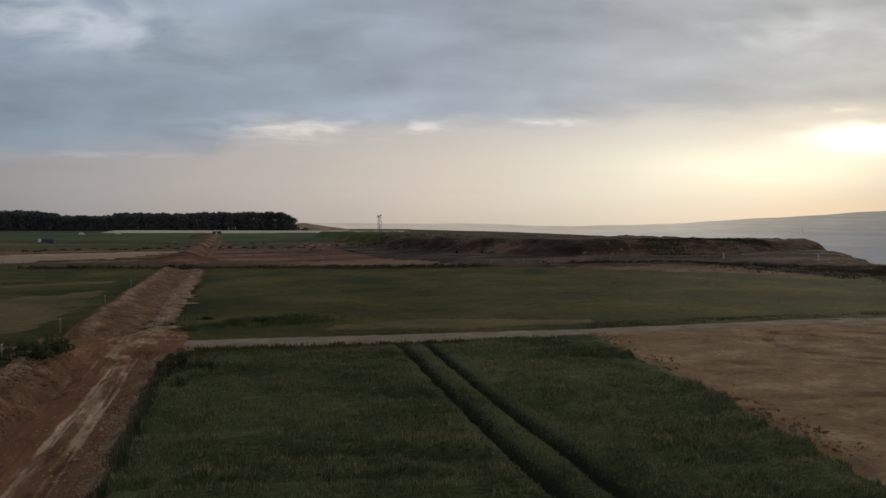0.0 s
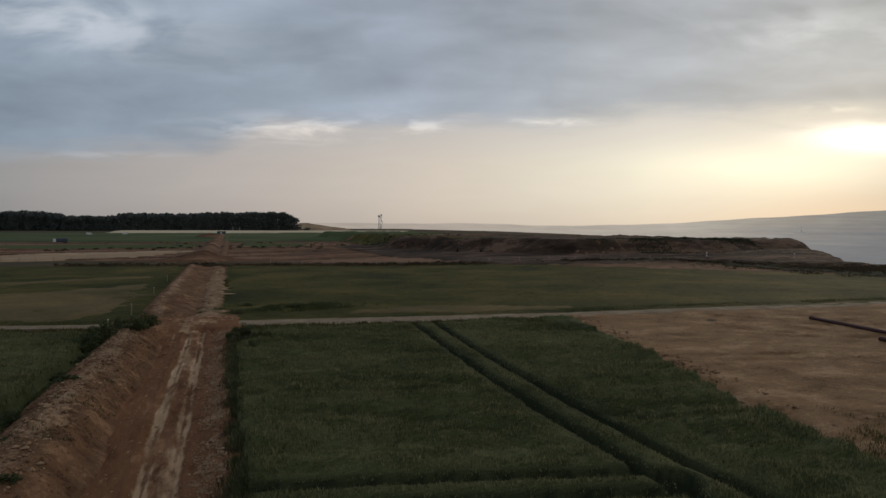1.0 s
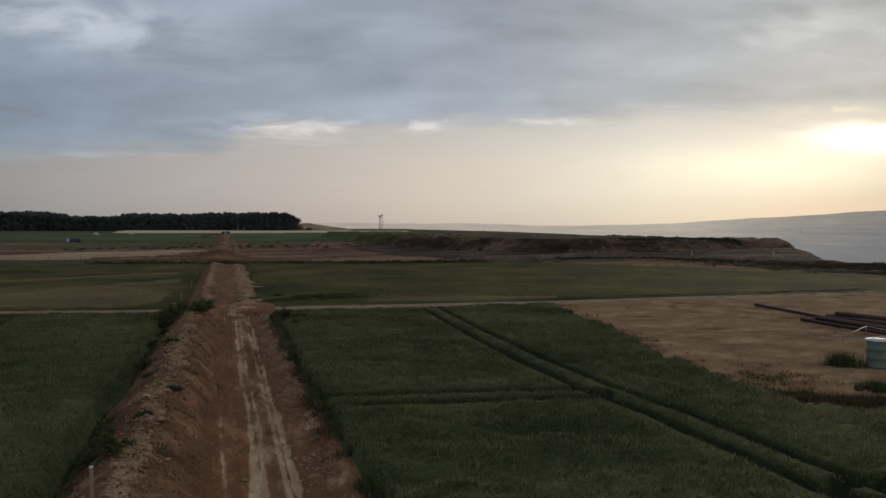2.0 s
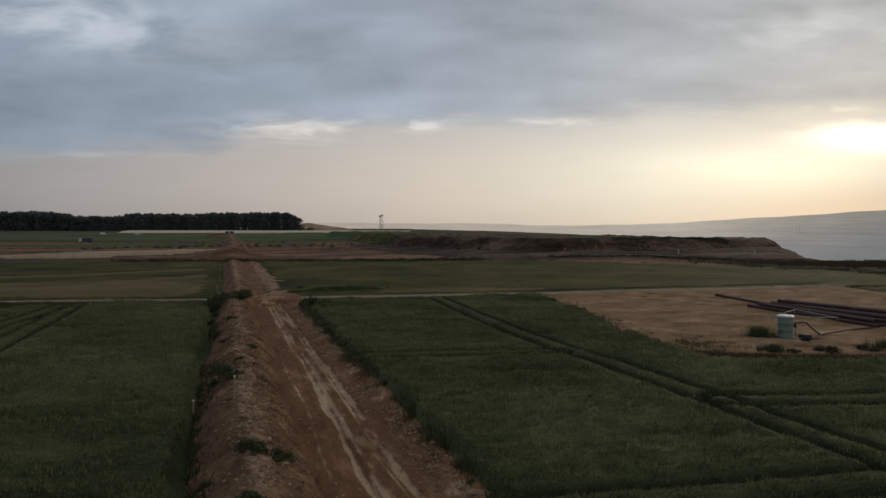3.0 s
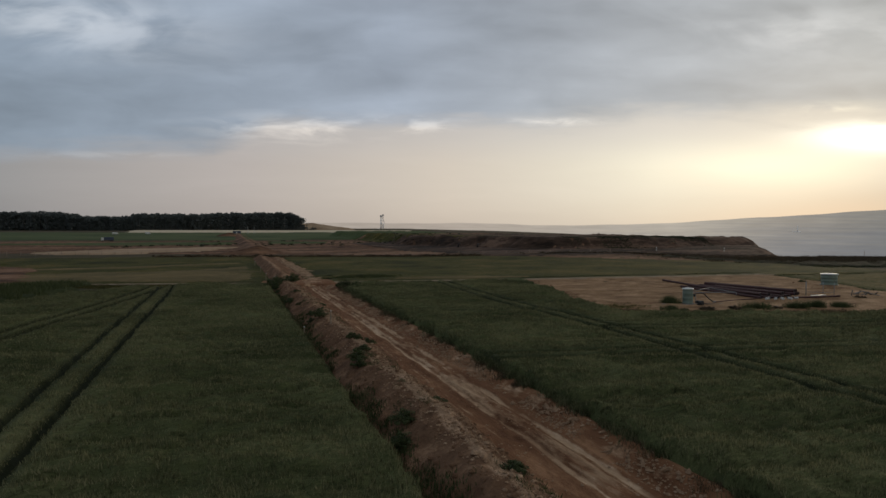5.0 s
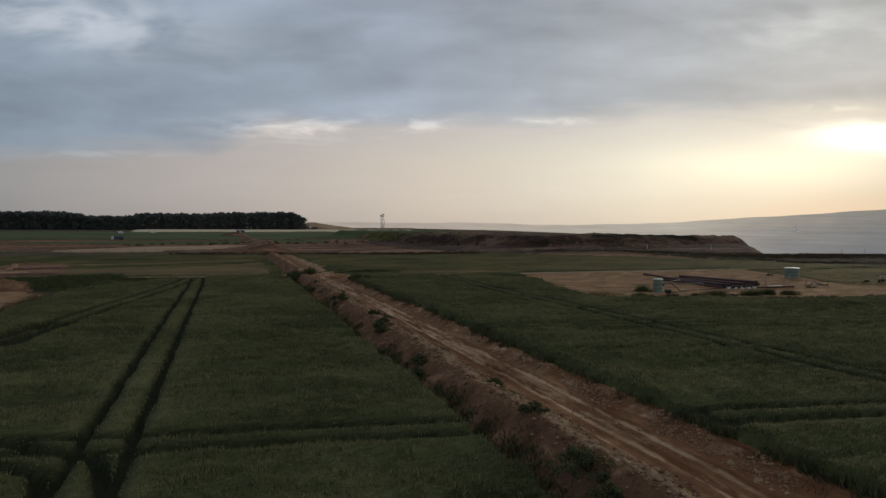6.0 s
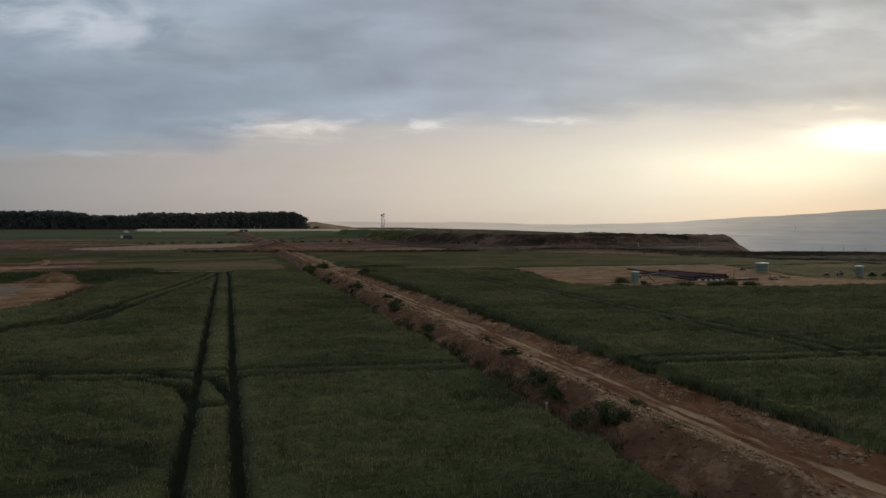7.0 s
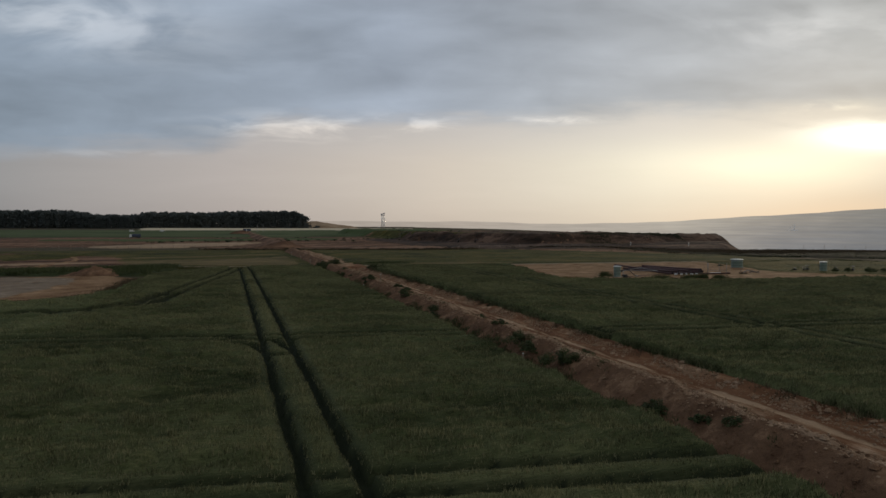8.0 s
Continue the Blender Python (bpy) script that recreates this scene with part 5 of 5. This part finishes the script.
# ---- pump shafts, pipes and gear on the yard ----
def shaft(x, y, rad, tall, turn, label):
    """A round plastic pump shaft with a ribbed wall, rim and lid."""
    root = stand("pump_shaft", x, y, label, "pump shaft", "pump shafts", turn, 0.1)
    prof = [(rad * 1.02, 0.0), (rad * 1.02, 0.12), (rad * 0.97, 0.14)]
    for z in (tall * 0.36, tall * 0.68):
        prof += [(rad * 0.97, z), (rad * 0.985, z + 0.015), (rad * 0.985, z + 0.045), (rad * 0.97, z + 0.06)]
    prof += [(rad * 0.97, tall - 0.02), (rad * 0.97, tall)]
    part("body", lathe(prof), M_TANK, root)
    lid = part("lid", lathe([(rad * 1.08, tall - 0.06), (rad * 1.08, tall + 0.03), (rad * 1.0, tall + 0.07), (rad * 0.45, tall + 0.11), (rad * 0.4, tall + 0.13)]), M_LID, root, "white flat lid with an overhanging rim")
    handle = part("lid_handle", tube([(-0.14, 0, tall + 0.12), (-0.12, 0, tall + 0.2), (0.12, 0, tall + 0.2), (0.14, 0, tall + 0.12)], 0.014, 6), M_STEEL, lid)
    part("base_ring", lathe([(rad * 1.16, -0.12), (rad * 1.16, 0.05), (rad * 1.05, 0.09)]), M_BLACK, root, "black rubber base ring")
    flange = part("flange", lathe([(0.16, 0), (0.16, 0.06), (0.10, 0.06), (0.10, 0.22), (0.16, 0.22), (0.16, 0.28)], 14), M_BLACK, root, "black pipe flange at the wall")
    flange.matrix_local = pose(rad * 0.92, 0, tall * 0.55, 0, 90, 0)
    return root


shaft(32.1, 8.7, 0.62, 1.8, -20, "round pale green pump shaft with white lid")
shaft(71.6, 24.0, 1.2, 1.75, 30, "wide round pale green pump shaft with white lid")
shaft(79.5, 9.6, 0.66, 1.8, 100, "slim round grey-green pump shaft by the yard's end")


def pipe(path, rad, label, mat=None, group="pipes"):
    """A thick-walled pipe, open at both ends, with socket collars."""
    a, b = Vector(path[0]), Vector(path[-1])
    za, zb = level(a.x, a.y) + 0.12, level(b.x, b.y) + 0.12
    root = tagged(new("pipe"), label, "pipe", group)
    root.location = (a.x, a.y, za)
    pts = [Vector((p[0] - a.x, p[1] - a.y, level(p[0], p[1]) + 0.12 - za + p[2] + rad)) for p in path]
    fine = []
    for p, q in zip(pts, pts[1:]):
        fine += [p.lerp(q, k / 4) for k in range(4)]
    fine.append(pts[-1])
    part("barrel", tube(fine, rad, 12, False), mat or M_PIPE, root)
    d = (pts[-1] - pts[-2]).normalized()
    part("collar", tube([pts[-1] - d * 0.25, pts[-1] + d * 0.02], rad * 1.14, 12, False), mat or M_PIPE, root)
    e = (pts[1] - pts[0]).normalized()
    part("collar", tube([pts[0] - e * 0.02, pts[0] + e * 0.25], rad * 1.14, 12, False), mat or M_PIPE, root)
    # black discs added just inside both ends, in place of the pipe's inner shade
    inner = part("shade_disc", tube([pts[0] + e * 0.05, pts[0] + e * 0.06], rad * 0.86, 12), M_BLACK, root, "black disc in place of the shade inside the open end")
    inner2 = part("shade_disc", tube([pts[-1] - d * 0.06, pts[-1] - d * 0.05], rad * 0.86, 12), M_BLACK, root, "black disc in place of the shade inside the open end")
    return root


BROWN = "long dark red-brown plastic pipe lying on the yard"
pipe([(51.4, 39.2, 0), (49.6, 30, 0), (48.3, 20, 0), (47.6, 11.5, 0)], 0.17, BROWN)
pipe([(51.0, 37.0, 0), (48.9, 26, 0), (47.3, 14, 0)], 0.15, BROWN)
pipe([(46.0, 27.6, 0), (45.2, 18, 0), (44.6, 10.2, 0)], 0.17, BROWN)
pipe([(46.6, 27.0, 0), (46.0, 18, 0), (45.6, 9.6, 0)], 0.17, BROWN)
pipe([(47.3, 26.0, 0), (46.8, 17, 0), (46.5, 9.4, 0)], 0.17, BROWN)
pipe([(46.3, 26.2, 0.32), (45.7, 17, 0.32), (45.4, 11.2, 0.32)], 0.16, BROWN)
pipe([(46.95, 25.0, 0.32), (46.5, 17, 0.32), (46.2, 10.6, 0.32)], 0.16, BROWN)
pipe([(50.2, 28.4, 0), (51.2, 20, 0), (52.4, 12.4, 0)], 0.2, "thick dark red-brown pipe in a stack")
pipe([(50.8, 28.2, 0), (51.8, 20, 0), (52.9, 12.6, 0)], 0.2, "thick dark red-brown pipe in a stack")
pipe([(51.4, 27.8, 0), (52.3, 20, 0), (53.5, 12.9, 0)], 0.2, "thick dark red-brown pipe in a stack")
pipe([(50.5, 27.6, 0.36), (51.5, 20, 0.36), (52.7, 12.8, 0.36)], 0.2, "thick dark red-brown pipe in a stack")
pipe([(51.1, 27.2, 0.36), (52.0, 20, 0.36), (53.2, 13.0, 0.36)], 0.2, "thick dark red-brown pipe in a stack")
for a, b, h in ((47.9, 48.4, 0.0), (48.5, 49.3, 0.0), (49.2, 50.3, 0.0), (48.1, 48.9, 0.34), (48.9, 49.7, 0.34)):
    pipe([(a, 24.5 - h * 3, h), ((a + b) / 2 - 0.1, 17, h), (b, 10.4 + h * 2 + (a - 48) * 0.6, h)], 0.17, BROWN)
pipe([(36.0, 8.6, 0), (41, 9.9, 0), (47.2, 10.9, 0)], 0.07, "thin dark delivery pipe along the ground")
pipe([(48.2, 9.6, 0), (52, 9.0, 0), (56.2, 8.9, 0)], 0.12, "dark pipe lying on the sandy yard")
riser = stand("bent_hose", 32.9, 8.8, "black bent hose from the pump shaft to the ground", "hose", lift=0.1)
part("tube", tube([(0, 0, 1.05), (0.5, 0.05, 1.15), (1.2, 0.1, 1.2), (1.7, 0.1, 1.1), (2.3, 0, 0.55), (3.0, -0.1, 0.05)], 0.07, 8), M_BLACK, riser)
part("support", tube([(0.45, 0.05, -0.1), (0.45, 0.05, 1.12)], 0.04, 6), M_STEEL, riser)
part("coupling", tube([(2.9, -0.1, 0.08), (3.3, -0.1, 0.08)], 0.12, 10), M_STEEL, riser)

frame_ob = stand("lifting_frame", 41.4, 17.5, "thin pale steel triangular frame leaning on the pipes", "steel frame", lift=0.1)
corners = [(-2.6, -0.6, 0.45), (2.4, 1.4, 0.75), (3.0, -3.2, 0.5)]
for a, b in ((0, 1), (1, 2), (2, 0)):
    part("bar", tube([corners[a], corners[b]], 0.045, 6), M_STEEL, frame_ob)
for c in corners:
    part("foot", tube([(c[0], c[1], -0.05), c], 0.035, 6), M_STEEL, frame_ob)


def end_cap(x, y, turn):
    root = stand("pipe_fitting", x, y, "white plastic pipe fitting lying on the ground", "pipe fitting", "pipe fittings", turn, 0.1)
    c = part("socket", lathe([(0.13, 0), (0.16, 0.02), (0.16, 0.12), (0.12, 0.14), (0.12, 0.36), (0.15, 0.38), (0.15, 0.44)], 14), M_WHITE, root)
    c.matrix_local = pose(-0.25, 0, 0.17, 0, 90, 0)
    f = part("bolt_flange", lathe([(0.2, 0), (0.2, 0.05), (0.14, 0.06)], 14), M_STEEL, root, "grey bolted flange")
    f.matrix_local = pose(0.2, 0, 0.2, 0, 90, 0)


for k, (x, y) in enumerate([(44.6, 9.2), (45.4, 8.7), (46.4, 8.6), (47.4, 8.4), (48.6, 8.6)]):
    end_cap(x, y, 35 * k)

rack = stand("pipe_rack", 55.3, 10.6, "slender grey steel rack posts with a low rail", "rack", lift=0.1)
for x, y in ((-1.6, 1.2), (0.0, 0.0), (0.9, -0.9), (-0.7, 2.1)):
    part("post", tube([(x, y, -0.2), (x, y, 1.9)], 0.035, 6), M_STEEL, rack)
part("rail", tube([(-1.6, 1.2, 0.5), (0.9, -0.9, 0.5)], 0.03, 6), M_STEEL, rack)
part("board", box(-2.2, 0.2, -0.3, 0.0, 0.12, 0.2), M_WHITE, rack, "pale board lying across the rails")

heap = stand("scrap_pile", 61.5, 10.2, "small heap of dark hoses and grey fittings", "scrap pile", lift=0.1)
rng = np.random.RandomState(9)
for k in range(7):
    a, r = rng.uniform(0, 6.28), rng.uniform(0.2, 1.6)
    x, y = math.cos(a) * r, math.sin(a) * r
    part("bar", tube([(x, y, 0.05), (x + rng.uniform(-1, 1), y + rng.uniform(-0.6, 0.6), rng.uniform(0.2, 0.7)), (x + rng.uniform(-1.6, 1.6), y + rng.uniform(-1, 1), 0.05)], 0.05, 6), M_BLACK if k % 3 else M_STEEL, heap)

def valve_stand(x, y, tall, turn):
    root = stand("valve_stand", x, y, "dark steel valve stand beside the pump shaft", "valve", "valve stands", turn, 0.1)
    part("post", tube([(0, 0, -0.2), (0, 0, tall)], 0.07, 8), M_BLACK, root)
    part("valve_body", tube([(-0.45, 0, tall * 0.35), (0.45, 0, tall * 0.35)], 0.17, 10), M_BLACK, root)
    wheel = part("handwheel", tube([(0.28 * math.cos(k * 0.524), 0.28 * math.sin(k * 0.524), tall + 0.02) for k in range(13)], 0.03, 6), M_STEEL, root, "grey handwheel")
    part("spoke", tube([(-0.28, 0, tall + 0.02), (0.28, 0, tall + 0.02)], 0.02, 6), M_STEEL, wheel)


for k, (x, y) in enumerate([(75.8, 12.9), (76.5, 11.4), (78.0, 12.0), (81.4, 8.6), (82.3, 9.3), (85.2, 7.9)]):
    valve_stand(x, y, 0.5 + 0.22 * (k % 3), 40 * k)

pump = stand("pump_unit", 32.6, 7.1, "low black pump unit at the foot of the shaft", "pump", lift=0.1)
part("housing", box(-0.35, 0.35, -0.3, 0.3, 0.0, 0.5, 0.08), M_BLACK, pump)
part("motor", tube([(-0.1, -0.5, 0.3), (-0.1, 0.45, 0.3)], 0.22, 12), M_BLACK, pump)
part("hose_tail", tube([(0.3, 0, 0.2), (1.2, 0.2, 0.05), (2.4, -0.2, 0.05), (3.4, 0.2, 0.05)], 0.05, 8), M_BLACK, pump)
part("hose_tail", tube([(-0.3, 0, 0.2), (-1.2, 0.5, 0.05), (-2.6, 1.0, 0.05), (-4.0, 1.8, 0.05)], 0.04, 8), M_STEEL, pump)


# ---- stakes along the bank ----
def stake(x, y, tall, raised, mat, label):
    z = float(bank_height(np.array(x), np.array(y))) if raised else level(x, y)
    root = tagged(new("marker_stake"), label, "stake", "marker stakes")
    root.location = (x, y, z - 0.15)
    part("post", box(-0.045, 0.045, -0.03, 0.03, 0, tall, 0.008), mat, root)
    part("cap", box(-0.05, 0.05, -0.035, 0.035, tall, tall + 0.06, 0.008), M_WHITE, root, "white painted top")


for x, y, tall, raised in ((-12.1, -1.9, 1.25, 1), (-14.05, 0.3, 1.0, 1), (-13.3, 47.2, 1.5, 1), (-13.9, -51.2, 0.75, 0), (-13.7, 64.3, 1.3, 0), (-13.6, 86, 1.1, 0), (-13.8, 110, 1.1, 0)):
    stake(x, y, tall, raised, M_WOOD, "thin pale wooden marker stake by the bank")


# ---- fences at the end of the meadow ----
def fence(line, gap, tall, label):
    pts = []
    for (x0, y0), (x1, y1) in zip(line, line[1:]):
        n = max(1, int(math.hypot(x1 - x0, y1 - y0) / gap))
        pts += [(x0 + (x1 - x0) * k / n, y0 + (y1 - y0) * k / n) for k in range(n)]
    root = tagged(new("fence"), label, "fence")
    rng = np.random.RandomState(len(pts))
    for x, y in pts:
        p = part("post", tube([(0, 0, -0.3), (rng.uniform(-0.08, 0.08), 0, tall * rng.uniform(0.85, 1.15))], [0.07, 0.055], 6), M_WOOD, root)
        p.location = (x, y, level(x, y) + 0.15)
    for h in (0.45, 0.95):
        part("wire", tube([(x, y, level(x, y) + 0.15 + h) for x, y in pts], 0.012, 4, False), M_STEEL, root)


fence([(6, 152), (35, 145), (75, 141), (112, 139)], 7.0, 1.25, "weathered wooden post and wire fence behind the meadow")
fence([(-100, 190), (-52, 187), (-24, 192)], 4.0, 1.3, "weathered wooden post fence before the pale strip")

fence([ahead(*p) for p in [(126, 139), (200, 128), (300, 112)]], 6.5, 2.0, "tall wooden post fence along the pit edge")


# ---- far things ----
def well_head(x, y):
    root = stand("well_head", x, y, "dark well head with a bent pipe on stripped soil", "well head", "well heads", 20, 0.2)
    part("casing", lathe([(0.35, -0.3), (0.35, 0.9), (0.45, 0.92), (0.45, 1.0), (0.2, 1.02)], 12), M_BLACK, root)
    part("elbow", tube([(0, 0, 1.0), (0, 0, 1.5), (0.2, 0, 1.75), (0.9, 0, 1.75)], 0.16, 8), M_BLACK, root)


well_head(64.5, 182.0)
well_head(72.0, 181.0)


def marker(right, forward, tall=1.7):
    x, y = ahead(right, forward)
    root = stand("marker_post", x, y, "white marker post on the dark slope", "marker post", "marker posts", 0, 0.2)
    part("post", tube([(0, 0, -0.4), (0, 0, tall)], 0.11, 8), M_WHITE, root)
    part("band", tube([(0, 0, tall * 0.6), (0, 0, tall * 0.75)], 0.115, 8), M_STEEL, root, "grey reflector band")


marker(95, 166)
marker(74, 173)


def van(right, forward, turn):
    x, y = ahead(right, forward)
    root = stand("van", x, y, "white van parked on a far field lane", "van", "vans", turn, 0.7)
    part("body", box(-2.7, 1.6, -0.95, 0.95, 0.35, 2.5, 0.18), M_WHITE, root)
    part("bonnet", box(1.4, 2.7, -0.92, 0.92, 0.35, 1.35, 0.2), M_WHITE, root)
    part("windscreen", box(1.45, 1.75, -0.8, 0.8, 1.35, 2.2, 0.05), M_BLACK, root, "dark windscreen")
    for wx in (-1.8, 1.8):
        for wy in (-0.95, 0.95):
            w = part("wheel", lathe([(0.36, -0.12), (0.38, -0.06), (0.38, 0.06), (0.36, 0.12)], 14), M_BLACK, root)
            part("rim", lathe([(0.2, -0.125), (0.2, 0.125), (0.1, 0.13)], 10), M_STEEL, w, "grey steel rim")
            w.matrix_local = pose(wx, wy, 0.38, 90, 0, 0)


van(-352, 640, 20)
van(-326, 660, 10)
lorry_x, lorry_y = ahead(-211.5, 352)
lorry = stand("lorry", lorry_x, lorry_y, "lorry with dark blue tarpaulin and pale cab", "lorry", "", 10, 0.3)
lorry.scale = (0.75, 0.75, 0.75)
part("load_cover", box(-4.2, 3.2, -1.25, 1.25, 1.2, 3.6, 0.15), M_BLUE, lorry, "dark blue tarpaulin cover")
part("cab", box(-6.2, -4.4, -1.2, 1.2, 0.7, 3.2, 0.2), M_WHITE, lorry, "pale cab")
part("chassis", box(-5.8, 3.2, -1.0, 1.0, 0.7, 1.15, 0.05), M_BLACK, lorry)
for wx in (-5.2, 0.8, 2.2):
    for wy in (-1.1, 1.1):
        w = part("wheel", lathe([(0.48, -0.15), (0.5, -0.08), (0.5, 0.08), (0.48, 0.15)], 14), M_BLACK, lorry)
        w.matrix_local = pose(wx, wy, 0.5, 90, 0, 0)


def soil_heap(x, y, rad, tall, label, mat, seed):
    n = 36
    X, Y = np.meshgrid(np.linspace(-rad * 1.25, rad * 1.25, n), np.linspace(-rad * 1.25, rad * 1.25, n))
    r = np.hypot(X * 0.8, Y) / rad + fbm(X, Y, rad * 0.8, 4, seed) * 0.5
    Z = tall * np.clip(1 - r, 0, 1) ** 0.9 + fbm(X, Y, rad * 0.3, 3, seed + 2) * 0.2 * tall * (r < 1) - 0.25
    idx = np.arange(n * n).reshape(n, n)
    Q = np.stack([idx[:-1, :-1], idx[:-1, 1:], idx[1:, 1:], idx[1:, :-1]], -1).reshape(-1, 4)
    ob = mesh_object("soil_mound", np.stack([X, Y, Z], -1).reshape(-1, 3), Q, mat)
    ob.location = (x, y, level(x, y) + 0.2)
    return tagged(ob, label, "soil mound", "soil mounds")


soil_heap(-54.5, 39.5, 4.2, 2.0, "small heap of brown soil beside the west yard", M_BANK, 3.0)
hx, hy = ahead(-205, 560)
soil_heap(hx, hy, 9, 4.5, "brown soil heap on the far plain", M_FARSOIL, 5.0)
soil_heap(-10.8, 180.0, 9, 3.0, "low mound of soil where the track ends", M_FARSOIL, 8.0)

rise_x, rise_y = ahead(-0.214 * 1390, 1390)
# the pale soil material imitates haze lying over this far rise
rise = soil_heap(rise_x, rise_y, 46, 15, "long low brown rise beyond the wood", M_PALE, 4.0)
rise.rotation_euler, rise.scale = (0, 0, radians(TURN)), (1.75, 0.8, 1.0)
cabin = stand("site_cabin", -9.0, 742.0, "small dark cabin at the end of the haul lane", "cabin", "", 0, 1.2)
part("body", box(-4.5, 4.5, -1.6, 1.6, 0, 2.6, 0.1), M_BLUE, cabin)
part("roof", box(-4.7, 4.7, -1.8, 1.8, 2.6, 2.85, 0.05), M_STEEL, cabin, "grey sheet roof")
part("door", box(-1.0, 0.2, -1.68, -1.6, 0.1, 2.1, 0.02), M_WHITE, cabin, "pale door")
for mx in (12.0, 19.0):
    mast = stand("lamp_mast", mx - 9.0, 738.0, "thin pale lamp mast on the plain", "mast", "lamp masts", 0, 1.0)
    part("pole", tube([(0, 0, -0.5), (0, 0, 7.5)], [0.2, 0.12], 6), M_WHITE, mast)
    part("lamp_head", box(-0.5, 0.5, -0.2, 0.2, 7.4, 7.8, 0.05), M_STEEL, mast)

tx, ty = ahead(-289, 3000)
tower = stand("mining_spreader", tx, ty, "lattice mast of a distant mining machine, paled as by haze", "mining machine", "", 18.3, -6)
# haze over the far machines is put into these lifted base colours
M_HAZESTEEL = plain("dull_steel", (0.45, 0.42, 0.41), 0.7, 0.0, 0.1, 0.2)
M_HAZEDPALE = plain("hazed_pale_steel", (0.8, 0.76, 0.72), 0.6, 0.0, 0.2, 0.2)
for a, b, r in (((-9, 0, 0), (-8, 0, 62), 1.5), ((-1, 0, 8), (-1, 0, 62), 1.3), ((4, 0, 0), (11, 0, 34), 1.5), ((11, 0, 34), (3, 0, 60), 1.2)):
    part("leg", tube([a, b], r, 6), M_HAZEDPALE, tower)
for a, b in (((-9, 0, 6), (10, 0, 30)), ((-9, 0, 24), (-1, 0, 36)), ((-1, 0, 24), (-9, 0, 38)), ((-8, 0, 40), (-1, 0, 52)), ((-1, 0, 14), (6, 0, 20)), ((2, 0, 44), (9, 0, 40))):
    part("brace", tube([a, b], 1.0, 6), M_HAZEDPALE, tower)
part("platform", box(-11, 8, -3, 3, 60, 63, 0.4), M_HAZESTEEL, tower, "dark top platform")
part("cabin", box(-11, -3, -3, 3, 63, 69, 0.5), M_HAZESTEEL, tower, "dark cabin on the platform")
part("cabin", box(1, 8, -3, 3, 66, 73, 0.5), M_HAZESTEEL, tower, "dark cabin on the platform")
part("undercarriage", box(-16, 14, -8, 8, -3, 4, 1.0), M_HAZEDPALE, tower)
part("boom", tube([(-14, 0, 6), (-70, 0, 2)], [2.0, 1.2], 6), M_HAZEDPALE, tower)

ex, ey = ahead(0.547 * 3250, 3250)
digger = tagged(new("bucket_excavator"), "dim grey mining excavator far down in the pit", "mining machine")
digger.matrix_world = pose(ex, ey, -30, 0, 0, -30)
digger.scale = (0.75, 0.75, 0.8)
part("body", box(-22, 22, -10, 10, 0, 26, 2.0), M_HAZEDPALE, digger)
part("mast", tube([(0, 0, 20), (3, 0, 62)], [5, 2], 6), M_HAZEDPALE, digger)
part("boom", tube([(-4, 0, 24), (-60, 0, 14)], [4, 2.5], 6), M_HAZEDPALE, digger)
part("stay", tube([(3, 0, 60), (-55, 0, 16)], 0.9, 5), M_HAZEDPALE, digger)
